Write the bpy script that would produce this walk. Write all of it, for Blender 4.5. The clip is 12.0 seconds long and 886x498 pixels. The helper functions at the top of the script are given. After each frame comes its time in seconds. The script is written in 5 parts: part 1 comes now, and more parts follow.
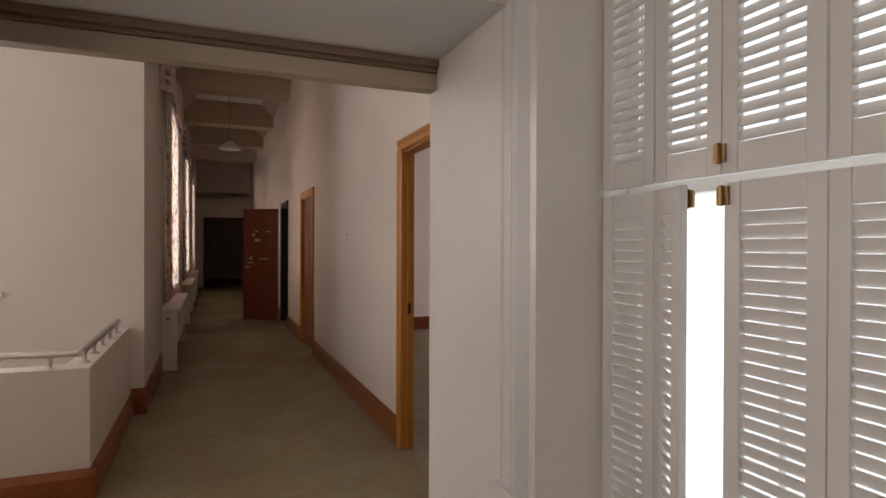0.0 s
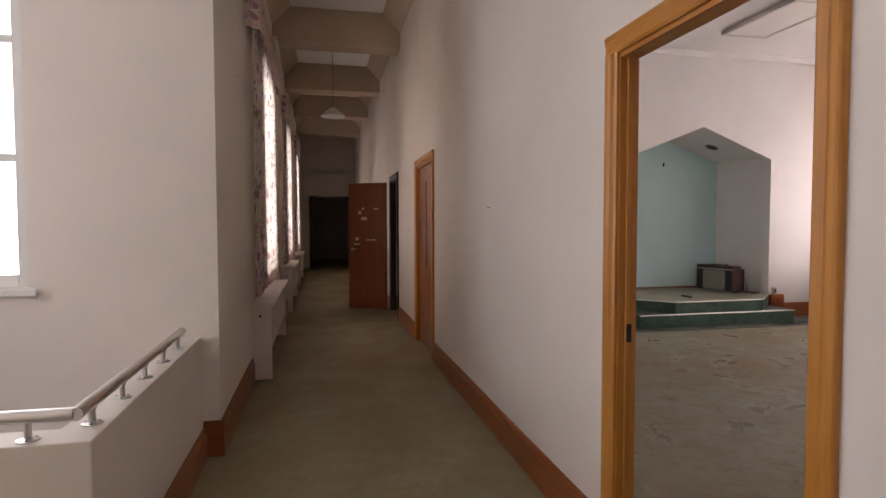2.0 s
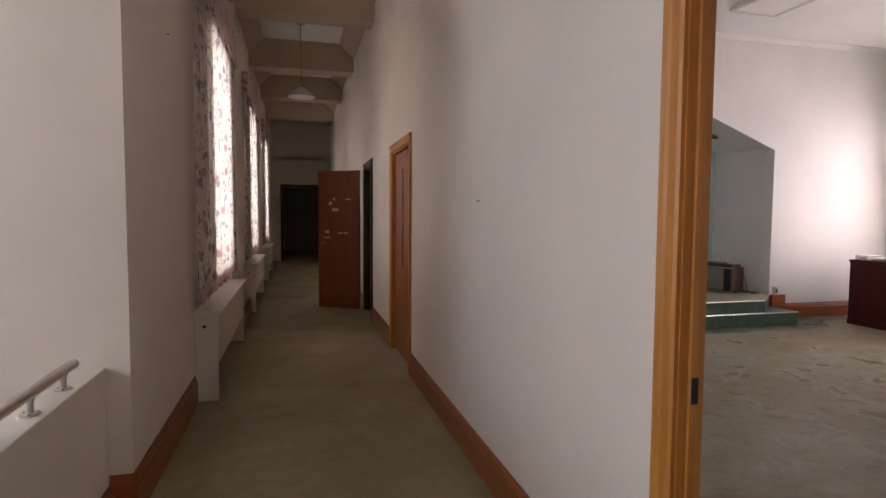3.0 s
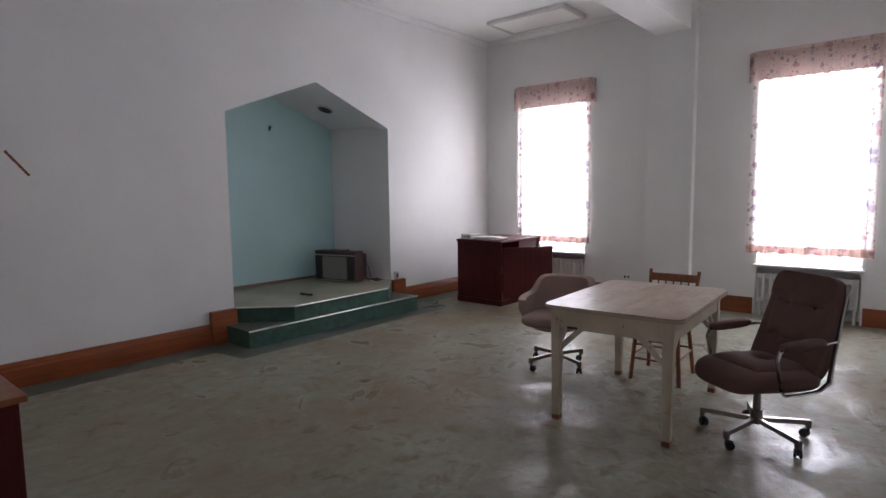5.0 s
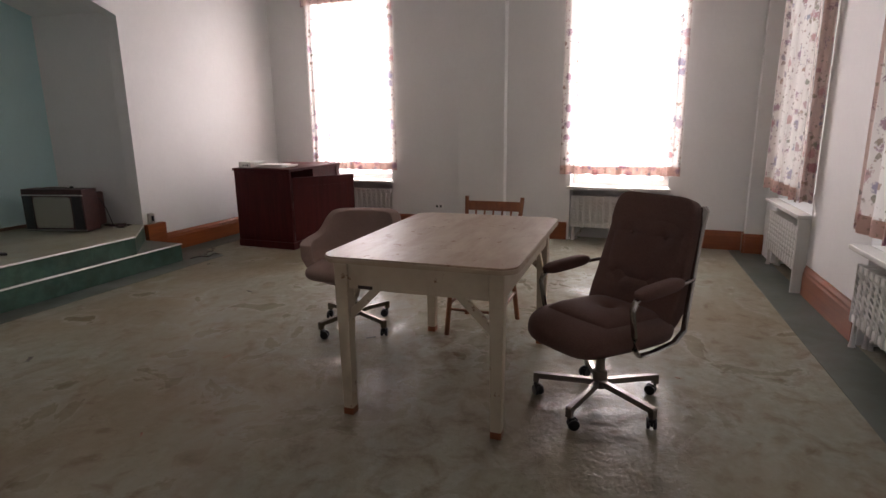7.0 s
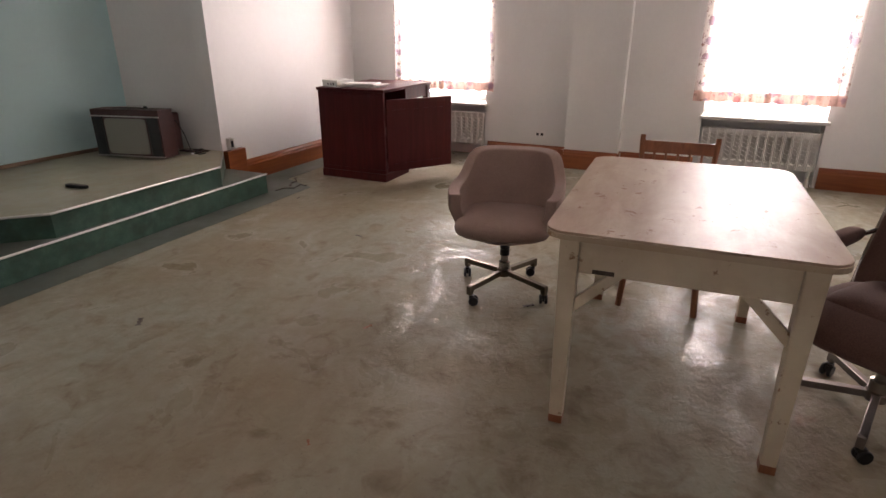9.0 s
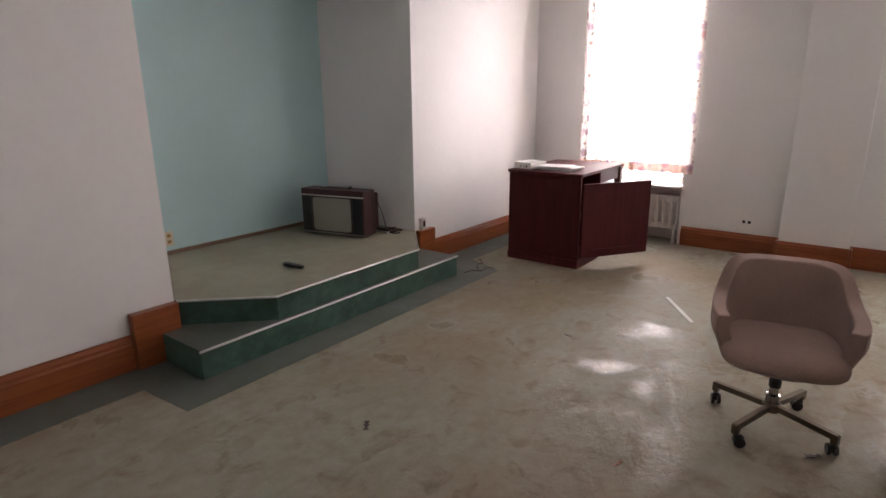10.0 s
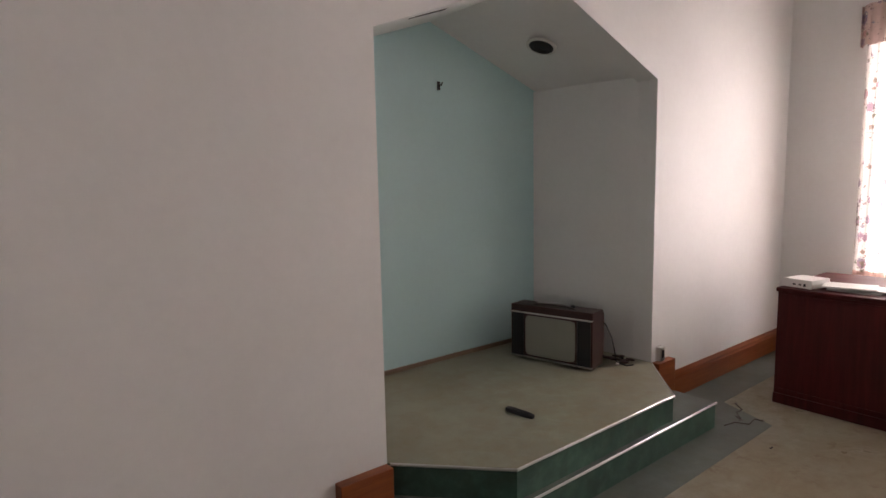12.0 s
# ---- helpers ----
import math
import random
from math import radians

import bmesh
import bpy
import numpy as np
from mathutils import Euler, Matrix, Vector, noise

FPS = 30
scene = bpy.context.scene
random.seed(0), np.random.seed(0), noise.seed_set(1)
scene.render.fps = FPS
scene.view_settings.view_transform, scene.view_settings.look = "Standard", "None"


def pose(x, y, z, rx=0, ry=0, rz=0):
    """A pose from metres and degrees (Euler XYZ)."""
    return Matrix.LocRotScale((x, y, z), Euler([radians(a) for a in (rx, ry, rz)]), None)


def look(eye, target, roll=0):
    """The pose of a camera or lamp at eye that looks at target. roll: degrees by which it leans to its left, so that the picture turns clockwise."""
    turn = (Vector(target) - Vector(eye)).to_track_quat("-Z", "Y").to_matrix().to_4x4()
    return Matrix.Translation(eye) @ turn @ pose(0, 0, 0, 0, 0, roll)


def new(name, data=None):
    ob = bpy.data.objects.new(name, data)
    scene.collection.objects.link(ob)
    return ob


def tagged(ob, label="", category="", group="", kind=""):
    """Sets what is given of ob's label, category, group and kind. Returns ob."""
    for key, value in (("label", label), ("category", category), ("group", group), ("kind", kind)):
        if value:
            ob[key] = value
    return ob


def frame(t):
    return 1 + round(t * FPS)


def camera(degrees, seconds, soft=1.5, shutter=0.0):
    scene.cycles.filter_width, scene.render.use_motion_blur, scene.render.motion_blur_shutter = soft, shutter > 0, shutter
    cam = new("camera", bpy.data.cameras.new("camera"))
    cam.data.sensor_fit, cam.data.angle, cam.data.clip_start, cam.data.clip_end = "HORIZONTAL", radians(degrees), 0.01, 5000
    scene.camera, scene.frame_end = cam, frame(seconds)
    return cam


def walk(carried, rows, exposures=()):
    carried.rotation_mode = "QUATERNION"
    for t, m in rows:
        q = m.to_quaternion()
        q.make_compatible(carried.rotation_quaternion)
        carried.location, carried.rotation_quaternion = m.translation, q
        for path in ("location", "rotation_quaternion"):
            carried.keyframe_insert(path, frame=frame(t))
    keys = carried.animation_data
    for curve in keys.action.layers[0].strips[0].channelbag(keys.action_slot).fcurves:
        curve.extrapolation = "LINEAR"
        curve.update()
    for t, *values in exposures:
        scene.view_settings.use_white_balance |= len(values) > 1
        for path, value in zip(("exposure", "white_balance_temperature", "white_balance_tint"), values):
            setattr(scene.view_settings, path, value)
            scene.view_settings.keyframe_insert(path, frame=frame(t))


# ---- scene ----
cam = camera(76.1, 12.0)
PATH = [
    (0, (0.368, 0.325, 1.381), (1.126, 2.175, 1.37), 0.2),
    (0.5, (0.382, 0.742, 1.405), (0.972, 2.653, 1.386), 0.2),
    (1, (0.374, 1.211, 1.384), (0.846, 3.154, 1.358), 0.4),
    (1.5, (0.435, 1.655, 1.369), (0.888, 3.605, 1.313), 0.1),
    (2, (0.451, 1.994, 1.375), (0.876, 3.946, 1.289), -0.1),
    (2.5, (0.499, 2.362, 1.406), (0.914, 4.316, 1.304), 0.0),
    (2.7, (0.525, 2.506, 1.406), (0.959, 4.455, 1.295), 0.2),
    (4.3, (1.287, 3.449, 1.506), (2.451, 5.065, 1.324), -0.7),
    (4.5, (1.396, 3.546, 1.481), (2.7, 5.051, 1.301), -0.8),
    (5, (1.672, 3.783, 1.488), (3.194, 5.065, 1.289), -0.7),
    (5.5, (2.03, 3.919, 1.461), (3.704, 4.993, 1.248), -0.6),
    (6, (2.384, 4.032, 1.403), (4.182, 4.868, 1.145), -0.6),
    (6.5, (2.654, 4.1, 1.387), (4.474, 4.862, 1.055), -0.6),
    (6.7, (2.723, 4.142, 1.342), (4.542, 4.887, 0.975), -0.6),
    (8.3, (3.141, 4.791, 1.312), (4.876, 5.438, 0.557), -1.0),
    (8.5, (3.181, 4.868, 1.29), (4.917, 5.533, 0.554), -0.2),
    (9, (3.128, 5.195, 1.365), (4.824, 5.971, 0.641), -0.0),
    (9.5, (3.072, 5.564, 1.482), (4.713, 6.506, 0.835), -0.0),
    (10, (3.112, 5.859, 1.513), (4.641, 7.039, 0.993), -0.6),
    (10.5, (3.065, 6.136, 1.546), (4.4, 7.565, 1.128), -0.9),
    (11, (3.109, 6.438, 1.566), (4.343, 7.973, 1.215), -0.9),
    (11.5, (3.227, 6.711, 1.597), (4.455, 8.258, 1.287), -1.0),
    (12, (3.311, 6.969, 1.635), (4.551, 8.521, 1.409), -1.1),
]
# seconds, stops, kelvin, tint: the clip's camera brightens and warms its picture on the way
EXPOSURES = [(0.0, -0.1, 7900, 28), (1.5, 0.28, 7250, 26), (2.7, 0.32, 6850, 24), (4.3, 0.15, 6150, 15), (5.0, -0.12, 5800, 14), (5.5, -0.26, 6050, 15), (6.5, -0.4, 6400, 17), (8.5, 0.34, 7050, 22), (10.0, 0.27, 6600, 20), (12.0, 0.1, 6900, 20)]
walk(cam, [(t, look(eye, target, roll)) for t, eye, target, roll in PATH], EXPOSURES)

# ---- world, sun, window light ----
world = bpy.data.worlds.new("overcast_sky")
scene.world = world
world.use_nodes = True
wn = world.node_tree.nodes
sky = wn.new("ShaderNodeTexSky")
sky.sky_type, sky.sun_disc = "NISHITA", False
sky.sun_elevation, sky.sun_rotation = radians(48), radians(115)
wn["Background"].inputs["Strength"].default_value = 0.12
world.node_tree.links.new(sky.outputs["Color"], wn["Background"].inputs["Color"])
sun = new("sun", bpy.data.lights.new("sun", "SUN"))
sun.data.energy, sun.data.angle, sun.data.color = 1.0, radians(12), (1.0, 0.96, 0.9)
sun.matrix_world = look((30, -14, 36), (0, 0, 0))


def window_light(name, m, width, height, power, tint=(1.0, 0.965, 0.985), spread=180):
    """The sky's light in a window's opening; it shines along the local -Z."""
    la = bpy.data.lights.new(name, "AREA")
    la.shape, la.size, la.size_y, la.energy, la.color = "RECTANGLE", width, height, power, tint
    la.spread = radians(spread)
    ob = new(name, la)
    ob.matrix_world = m
    return ob


# ---- materials ----
def mat(name, rough=0.6, metal=0.0, colour=(0.5, 0.5, 0.5)):
    m = bpy.data.materials.new(name)
    m.use_nodes = True
    b = m.node_tree.nodes["Principled BSDF"]
    b.inputs["Base Color"].default_value = (*colour, 1)
    b.inputs["Roughness"].default_value = rough
    b.inputs["Metallic"].default_value = metal
    return m, m.node_tree, b


def node(nt, kind, **values):
    n = nt.nodes.new(kind)
    for k, v in values.items():
        n.inputs[k.replace("_", " ")].default_value = v
    return n


def coords(nt, scale=(1, 1, 1)):
    tc = nt.nodes.new("ShaderNodeTexCoord")
    mp = nt.nodes.new("ShaderNodeMapping")
    mp.inputs["Scale"].default_value = scale
    nt.links.new(tc.outputs["Object"], mp.inputs["Vector"])
    return mp.outputs["Vector"]


def noise_of(nt, vec, scale, detail=4, rough=0.55, distortion=0.0):
    n = node(nt, "ShaderNodeTexNoise", Scale=scale, Detail=detail, Roughness=rough, Distortion=distortion)
    nt.links.new(vec, n.inputs["Vector"])
    return n.outputs["Fac"]


def ramp(nt, fac, stops):
    r = nt.nodes.new("ShaderNodeValToRGB")
    e = r.color_ramp.elements
    while len(e) < len(stops):
        e.new(0.5)
    for el, (p, c) in zip(e, stops):
        el.position, el.color = p, (*c, 1)
    nt.links.new(fac, r.inputs["Fac"])
    return r.outputs["Color"]


def mix(nt, fac, a, b, mode="MIX"):
    n = nt.nodes.new("ShaderNodeMix")
    n.data_type, n.blend_type = "RGBA", mode
    for src, slot in ((fac, 0), (a, 6), (b, 7)):
        if isinstance(src, (int, float)):
            n.inputs[slot].default_value = src
        elif isinstance(src, tuple):
            n.inputs[slot].default_value = (*src, 1)
        else:
            nt.links.new(src, n.inputs[slot])
    return n.outputs[2]


def grey(v):
    return (v, v, v)


def bump(nt, bsdf, height, strength=0.2, distance=0.01):
    b = node(nt, "ShaderNodeBump", Strength=strength, Distance=distance)
    nt.links.new(height, b.inputs["Height"])
    nt.links.new(b.outputs["Normal"], bsdf.inputs["Normal"])


def paint(name, colour, rough=0.55, dirt=0.12, relief=0.12):
    """Rolled wall paint: broad faint stains, fine roller relief."""
    m, nt, b = mat(name, rough)
    v = coords(nt)
    big = noise_of(nt, v, 0.9, 3)
    fine = noise_of(nt, v, 26, 4)
    dark = tuple(c * (1 - dirt) for c in colour)
    c = mix(nt, ramp(nt, big, [(0.3, grey(0.0)), (0.75, grey(1.0))]), dark, colour)
    c = mix(nt, 0.06, c, fine, "MULTIPLY")
    nt.links.new(c, b.inputs["Base Color"])
    bump(nt, b, noise_of(nt, v, 140, 3), relief, 0.003)
    return m


def wood(name, dark, light, along="z", rough=0.28, scale=1.0, wear=0.15):
    """Varnished timber with grain drawn out along one axis."""
    m, nt, b = mat(name, rough)
    s = {"x": (1.2, 22, 22), "y": (22, 1.2, 22), "z": (22, 22, 1.2)}[along]
    v = coords(nt, tuple(q * scale for q in s))
    g = noise_of(nt, v, 1.4, 6, 0.62, 0.6)
    c = ramp(nt, g, [(0.25, dark), (0.55, tuple((p + q) / 2 for p, q in zip(dark, light))), (0.8, light)])
    v2 = coords(nt)
    blot = noise_of(nt, v2, 2.3, 3)
    c = mix(nt, wear, c, ramp(nt, blot, [(0.3, grey(0.35)), (0.7, grey(1.0))]), "MULTIPLY")
    nt.links.new(c, b.inputs["Base Color"])
    r = nt.nodes.new("ShaderNodeMapRange")
    r.inputs["To Min"].default_value, r.inputs["To Max"].default_value = max(0.29, rough * 0.8), max(0.36, rough * 1.4)
    nt.links.new(blot, r.inputs["Value"])
    nt.links.new(r.outputs["Result"], b.inputs["Roughness"])
    bump(nt, b, g, 0.08, 0.004)
    return m


def lino(name, a, b_, stain, rough_lo, rough_hi, relief, specular=0.24):
    """Marbled sheet floor with soft smudges and a patchy wet-looking shine."""
    m, nt, b = mat(name, 0.4)
    b.inputs["Specular IOR Level"].default_value = specular
    v = coords(nt)
    half = tuple((p + q) / 2 for p, q in zip(a, b_))
    soft = tuple((p + q) / 2 for p, q in zip(a, half))
    marble = noise_of(nt, v, 14.0, 5, 0.6, 0.3)
    c = ramp(nt, marble, [(0.25, soft), (0.5, half), (0.75, b_)])
    blot = noise_of(nt, v, 0.75, 2, 0.4)
    c = mix(nt, ramp(nt, blot, [(0.25, grey(0.0)), (0.80, grey(0.9))]), c, stain)
    grime = noise_of(nt, v, 2.6, 2, 0.45)
    c = mix(nt, ramp(nt, grime, [(0.42, grey(0.0)), (0.85, grey(0.5))]), c, tuple(q * 0.65 for q in stain))
    pale = noise_of(nt, v, 1.3, 2, 0.4, 0.2)
    c = mix(nt, ramp(nt, pale, [(0.5, grey(0.0)), (0.9, grey(0.45))]), c, tuple(min(1, q * 1.35) for q in b_))
    mottle = noise_of(nt, v, 7.5, 4, 0.6, 0.3)
    c = mix(nt, ramp(nt, mottle, [(0.43, grey(0.0)), (0.70, grey(0.62))]), c, tuple(q * w for q, w in zip(stain, (1.0, 0.98, 0.88))))
    grit = noise_of(nt, v, 90, 2, 0.6)
    c = mix(nt, ramp(nt, grit, [(0.64, grey(0.0)), (0.78, grey(0.4))]), c, tuple(q * 0.5 for q in stain))
    nt.links.new(c, b.inputs["Base Color"])
    shine = noise_of(nt, v, 1.7, 2, 0.45, 0.2)
    r = nt.nodes.new("ShaderNodeMapRange")
    r.inputs["From Min"].default_value, r.inputs["From Max"].default_value = 0.3, 0.7
    r.inputs["To Min"].default_value, r.inputs["To Max"].default_value = rough_lo, rough_hi
    nt.links.new(shine, r.inputs["Value"])
    nt.links.new(r.outputs["Result"], b.inputs["Roughness"])
    h = mix(nt, 0.16, noise_of(nt, v, 8, 3, 0.5, 0.4), noise_of(nt, v, 34, 3, 0.6))
    bump(nt, b, h, relief, 0.02)
    return m


def damp_lino(name):
    """Grey-green marbled lino: dull where dry, with broken wet films and rusty stains round the middle of the room."""
    m, nt, b = mat(name, 0.4)
    v = coords(nt)
    c = ramp(nt, noise_of(nt, v, 15, 5, 0.62, 0.3), [(0.25, (0.262, 0.256, 0.198)), (0.5, (0.306, 0.300, 0.237)), (0.75, (0.35, 0.345, 0.275))])
    broad = noise_of(nt, v, 0.7, 3, 0.5)
    c = mix(nt, ramp(nt, broad, [(0.40, grey(0.0)), (0.70, grey(0.75))]), c, (0.268, 0.205, 0.130))
    smear = noise_of(nt, coords(nt, (1.0, 1.9, 1.0)), 4.2, 5, 0.62, 0.8)
    c = mix(nt, ramp(nt, smear, [(0.44, grey(0.0)), (0.78, grey(0.50))]), c, (0.205, 0.156, 0.098))
    c = mix(nt, ramp(nt, noise_of(nt, v, 1.6, 4, 0.55, 0.4), [(0.48, grey(0.0)), (0.80, grey(0.5))]), c, (0.36, 0.352, 0.285))
    # the middle of the room, where the water stood
    near = nt.nodes.new("ShaderNodeVectorMath")
    near.operation = "DISTANCE"
    flat = nt.nodes.new("ShaderNodeVectorMath")
    flat.operation = "MULTIPLY"
    flat.inputs[1].default_value = (1, 1, 0)
    nt.links.new(v, flat.inputs[0])
    nt.links.new(flat.outputs["Vector"], near.inputs[0])
    near.inputs[1].default_value = (5.6, 5.0, 0)
    reach = node(nt, "ShaderNodeMapRange", From_Min=0.6, From_Max=2.8, To_Min=0.05, To_Max=-0.05)
    nt.links.new(near.outputs["Value"], reach.inputs["Value"])
    film = nt.nodes.new("ShaderNodeMath")
    film.operation = "ADD"
    nt.links.new(noise_of(nt, v, 2.4, 5, 0.6, 0.6), film.inputs[0])
    nt.links.new(reach.outputs["Result"], film.inputs[1])
    wet = ramp(nt, film.outputs[0], [(0.51, grey(0.0)), (0.66, grey(1.0))])
    rust = nt.nodes.new("ShaderNodeMath")
    rust.operation = "ADD"
    nt.links.new(noise_of(nt, v, 6.5, 4, 0.6, 0.5), rust.inputs[0])
    nt.links.new(reach.outputs["Result"], rust.inputs[1])
    c = mix(nt, ramp(nt, rust.outputs[0], [(0.52, grey(0.0)), (0.76, grey(0.7))]), c, (0.135, 0.072, 0.036))
    c = mix(nt, ramp(nt, noise_of(nt, v, 70, 3, 0.6), [(0.64, grey(0.0)), (0.76, grey(0.45))]), c, (0.10, 0.08, 0.06))
    nt.links.new(c, b.inputs["Base Color"])
    nt.links.new(mix(nt, wet, grey(0.48), grey(0.12)), b.inputs["Roughness"])
    nt.links.new(mix(nt, wet, grey(0.045), grey(0.20)), b.inputs["Specular IOR Level"])
    ripple = mix(nt, 0.45, noise_of(nt, v, 9, 3, 0.5, 0.4), noise_of(nt, v, 30, 4, 0.65, 0.8))
    bump(nt, b, ripple, 0.42, 0.016)
    return m


def fabric(name, a, b_, scale=220):
    m, nt, b = mat(name, 0.95)
    v = coords(nt)
    w = noise_of(nt, v, scale, 2, 0.7)
    c = ramp(nt, w, [(0.1, a), (0.9, b_)])
    wear = noise_of(nt, v, 5, 4)
    c = mix(nt, 0.35, c, ramp(nt, wear, [(0.3, grey(0.55)), (0.7, grey(1.0))]), "MULTIPLY")
    nt.links.new(c, b.inputs["Base Color"])
    b.inputs["Sheen Weight"].default_value = 0.06
    bump(nt, b, w, 0.2, 0.003)
    return m


def chipped(name, coat, bare, amount=0.66, rough=0.4, grain=(1, 1, 1), worn=0.0):
    """Old gloss paint with chips down to the bare wood."""
    m, nt, b = mat(name, rough)
    v = coords(nt)
    vg = coords(nt, grain)
    n1 = noise_of(nt, v, 14, 6, 0.7, 0.3)
    big = noise_of(nt, v, 2.2, 3)
    c = mix(nt, ramp(nt, big, [(0.3, grey(0.0)), (0.7, grey(1.0))]), tuple(q * 0.84 for q in coat), coat)
    streak = noise_of(nt, vg, 5, 5, 0.6)
    c = mix(nt, ramp(nt, streak, [(0.44, grey(0.0)), (0.66, grey(0.62))]), c, tuple((p + q) / 2 for p, q in zip(coat, bare)))
    if worn:
        rub = noise_of(nt, coords(nt, (0.6, 1.5, 1)), 3.4, 5, 0.65, 0.5)
        c = mix(nt, ramp(nt, rub, [(0.36, grey(0.0)), (0.62, grey(worn))]), c, tuple(p * 0.35 + q * 0.65 for p, q in zip(coat, bare)))
    c = mix(nt, ramp(nt, n1, [(amount, grey(0.0)), (amount + 0.03, grey(1.0))]), c, bare)
    nt.links.new(c, b.inputs["Base Color"])
    bump(nt, b, n1, 0.15, 0.004)
    return m


def cloth_print(name, ground, see_through=0.27, through_light=0.6):
    """Cotton curtain cloth with a print of loose flowers; light comes through it."""
    m, nt, b = mat(name, 0.9)
    v = coords(nt)
    warp = nt.nodes.new("ShaderNodeTexNoise")
    warp.inputs["Scale"].default_value = 16
    nt.links.new(v, warp.inputs["Vector"])
    bent = nt.nodes.new("ShaderNodeVectorMath")
    bent.operation = "MULTIPLY_ADD"
    nt.links.new(warp.outputs["Color"], bent.inputs[0])
    bent.inputs[1].default_value = (0.05, 0.05, 0.05)
    nt.links.new(v, bent.inputs[2])
    c = ground
    ragged = noise_of(nt, v, 75, 3, 0.7)
    for scale, size, stops in ((8.5, 0.40, [(0.0, (0.34, 0.11, 0.13)), (0.3, (0.50, 0.25, 0.24)), (0.55, (0.19, 0.19, 0.30)), (0.8, (0.27, 0.13, 0.20))]),
                               (15.0, 0.36, [(0.0, (0.17, 0.19, 0.13)), (0.4, (0.33, 0.19, 0.14)), (0.7, (0.24, 0.27, 0.35)), (0.9, (0.42, 0.22, 0.24))]),
                               (30.0, 0.30, [(0.0, (0.28, 0.26, 0.20)), (0.6, (0.40, 0.28, 0.24))])):
        vo = nt.nodes.new("ShaderNodeTexVoronoi")
        vo.inputs["Scale"].default_value = scale
        nt.links.new(bent.outputs["Vector"], vo.inputs["Vector"])
        pick = nt.nodes.new("ShaderNodeSeparateColor")
        nt.links.new(vo.outputs["Color"], pick.inputs["Color"])
        tint = ramp(nt, pick.outputs["Red"], stops)
        edge = nt.nodes.new("ShaderNodeMath")
        edge.operation = "MULTIPLY_ADD"
        nt.links.new(ragged, edge.inputs[0])
        edge.inputs[1].default_value = 0.7
        nt.links.new(vo.outputs["Distance"], edge.inputs[2])
        spot = ramp(nt, edge.outputs[0], [(size + 0.24, grey(0.85)), (size + 0.34, grey(0.0))])
        keep = ramp(nt, pick.outputs["Green"], [(0.30, grey(0.0)), (0.36, grey(1.0))])
        c = mix(nt, mix(nt, 1.0, spot, keep, "MULTIPLY"), c, tint)
    nt.links.new(c, b.inputs["Base Color"])
    tr = nt.nodes.new("ShaderNodeBsdfTranslucent")
    nt.links.new(c, tr.inputs["Color"])
    clear = nt.nodes.new("ShaderNodeBsdfTransparent")
    mx = nt.nodes.new("ShaderNodeMixShader")
    mx.inputs[0].default_value = through_light
    nt.links.new(b.outputs[0], mx.inputs[1])
    nt.links.new(tr.outputs[0], mx.inputs[2])
    mx2 = nt.nodes.new("ShaderNodeMixShader")
    mx2.inputs[0].default_value = see_through
    nt.links.new(mx.outputs[0], mx2.inputs[1])
    nt.links.new(clear.outputs[0], mx2.inputs[2])
    nt.links.new(mx2.outputs[0], nt.nodes["Material Output"].inputs["Surface"])
    return m


def glass_mat(name):
    m, nt, b = mat(name, 0.03)
    g = nt.nodes.new("ShaderNodeBsdfGlossy")
    g.inputs["Roughness"].default_value = 0.03
    clear = nt.nodes.new("ShaderNodeBsdfTransparent")
    clear.inputs["Color"].default_value = (0.93, 0.95, 0.94, 1)
    f = node(nt, "ShaderNodeLayerWeight", Blend=0.5)
    r = node(nt, "ShaderNodeMapRange", From_Min=0.25, From_Max=1.0, To_Min=0.03, To_Max=0.5)
    nt.links.new(f.outputs["Facing"], r.inputs["Value"])
    mx = nt.nodes.new("ShaderNodeMixShader")
    nt.links.new(r.outputs["Result"], mx.inputs[0])
    nt.links.new(clear.outputs[0], mx.inputs[1])
    nt.links.new(g.outputs[0], mx.inputs[2])
    nt.links.new(mx.outputs[0], nt.nodes["Material Output"].inputs["Surface"])
    return m


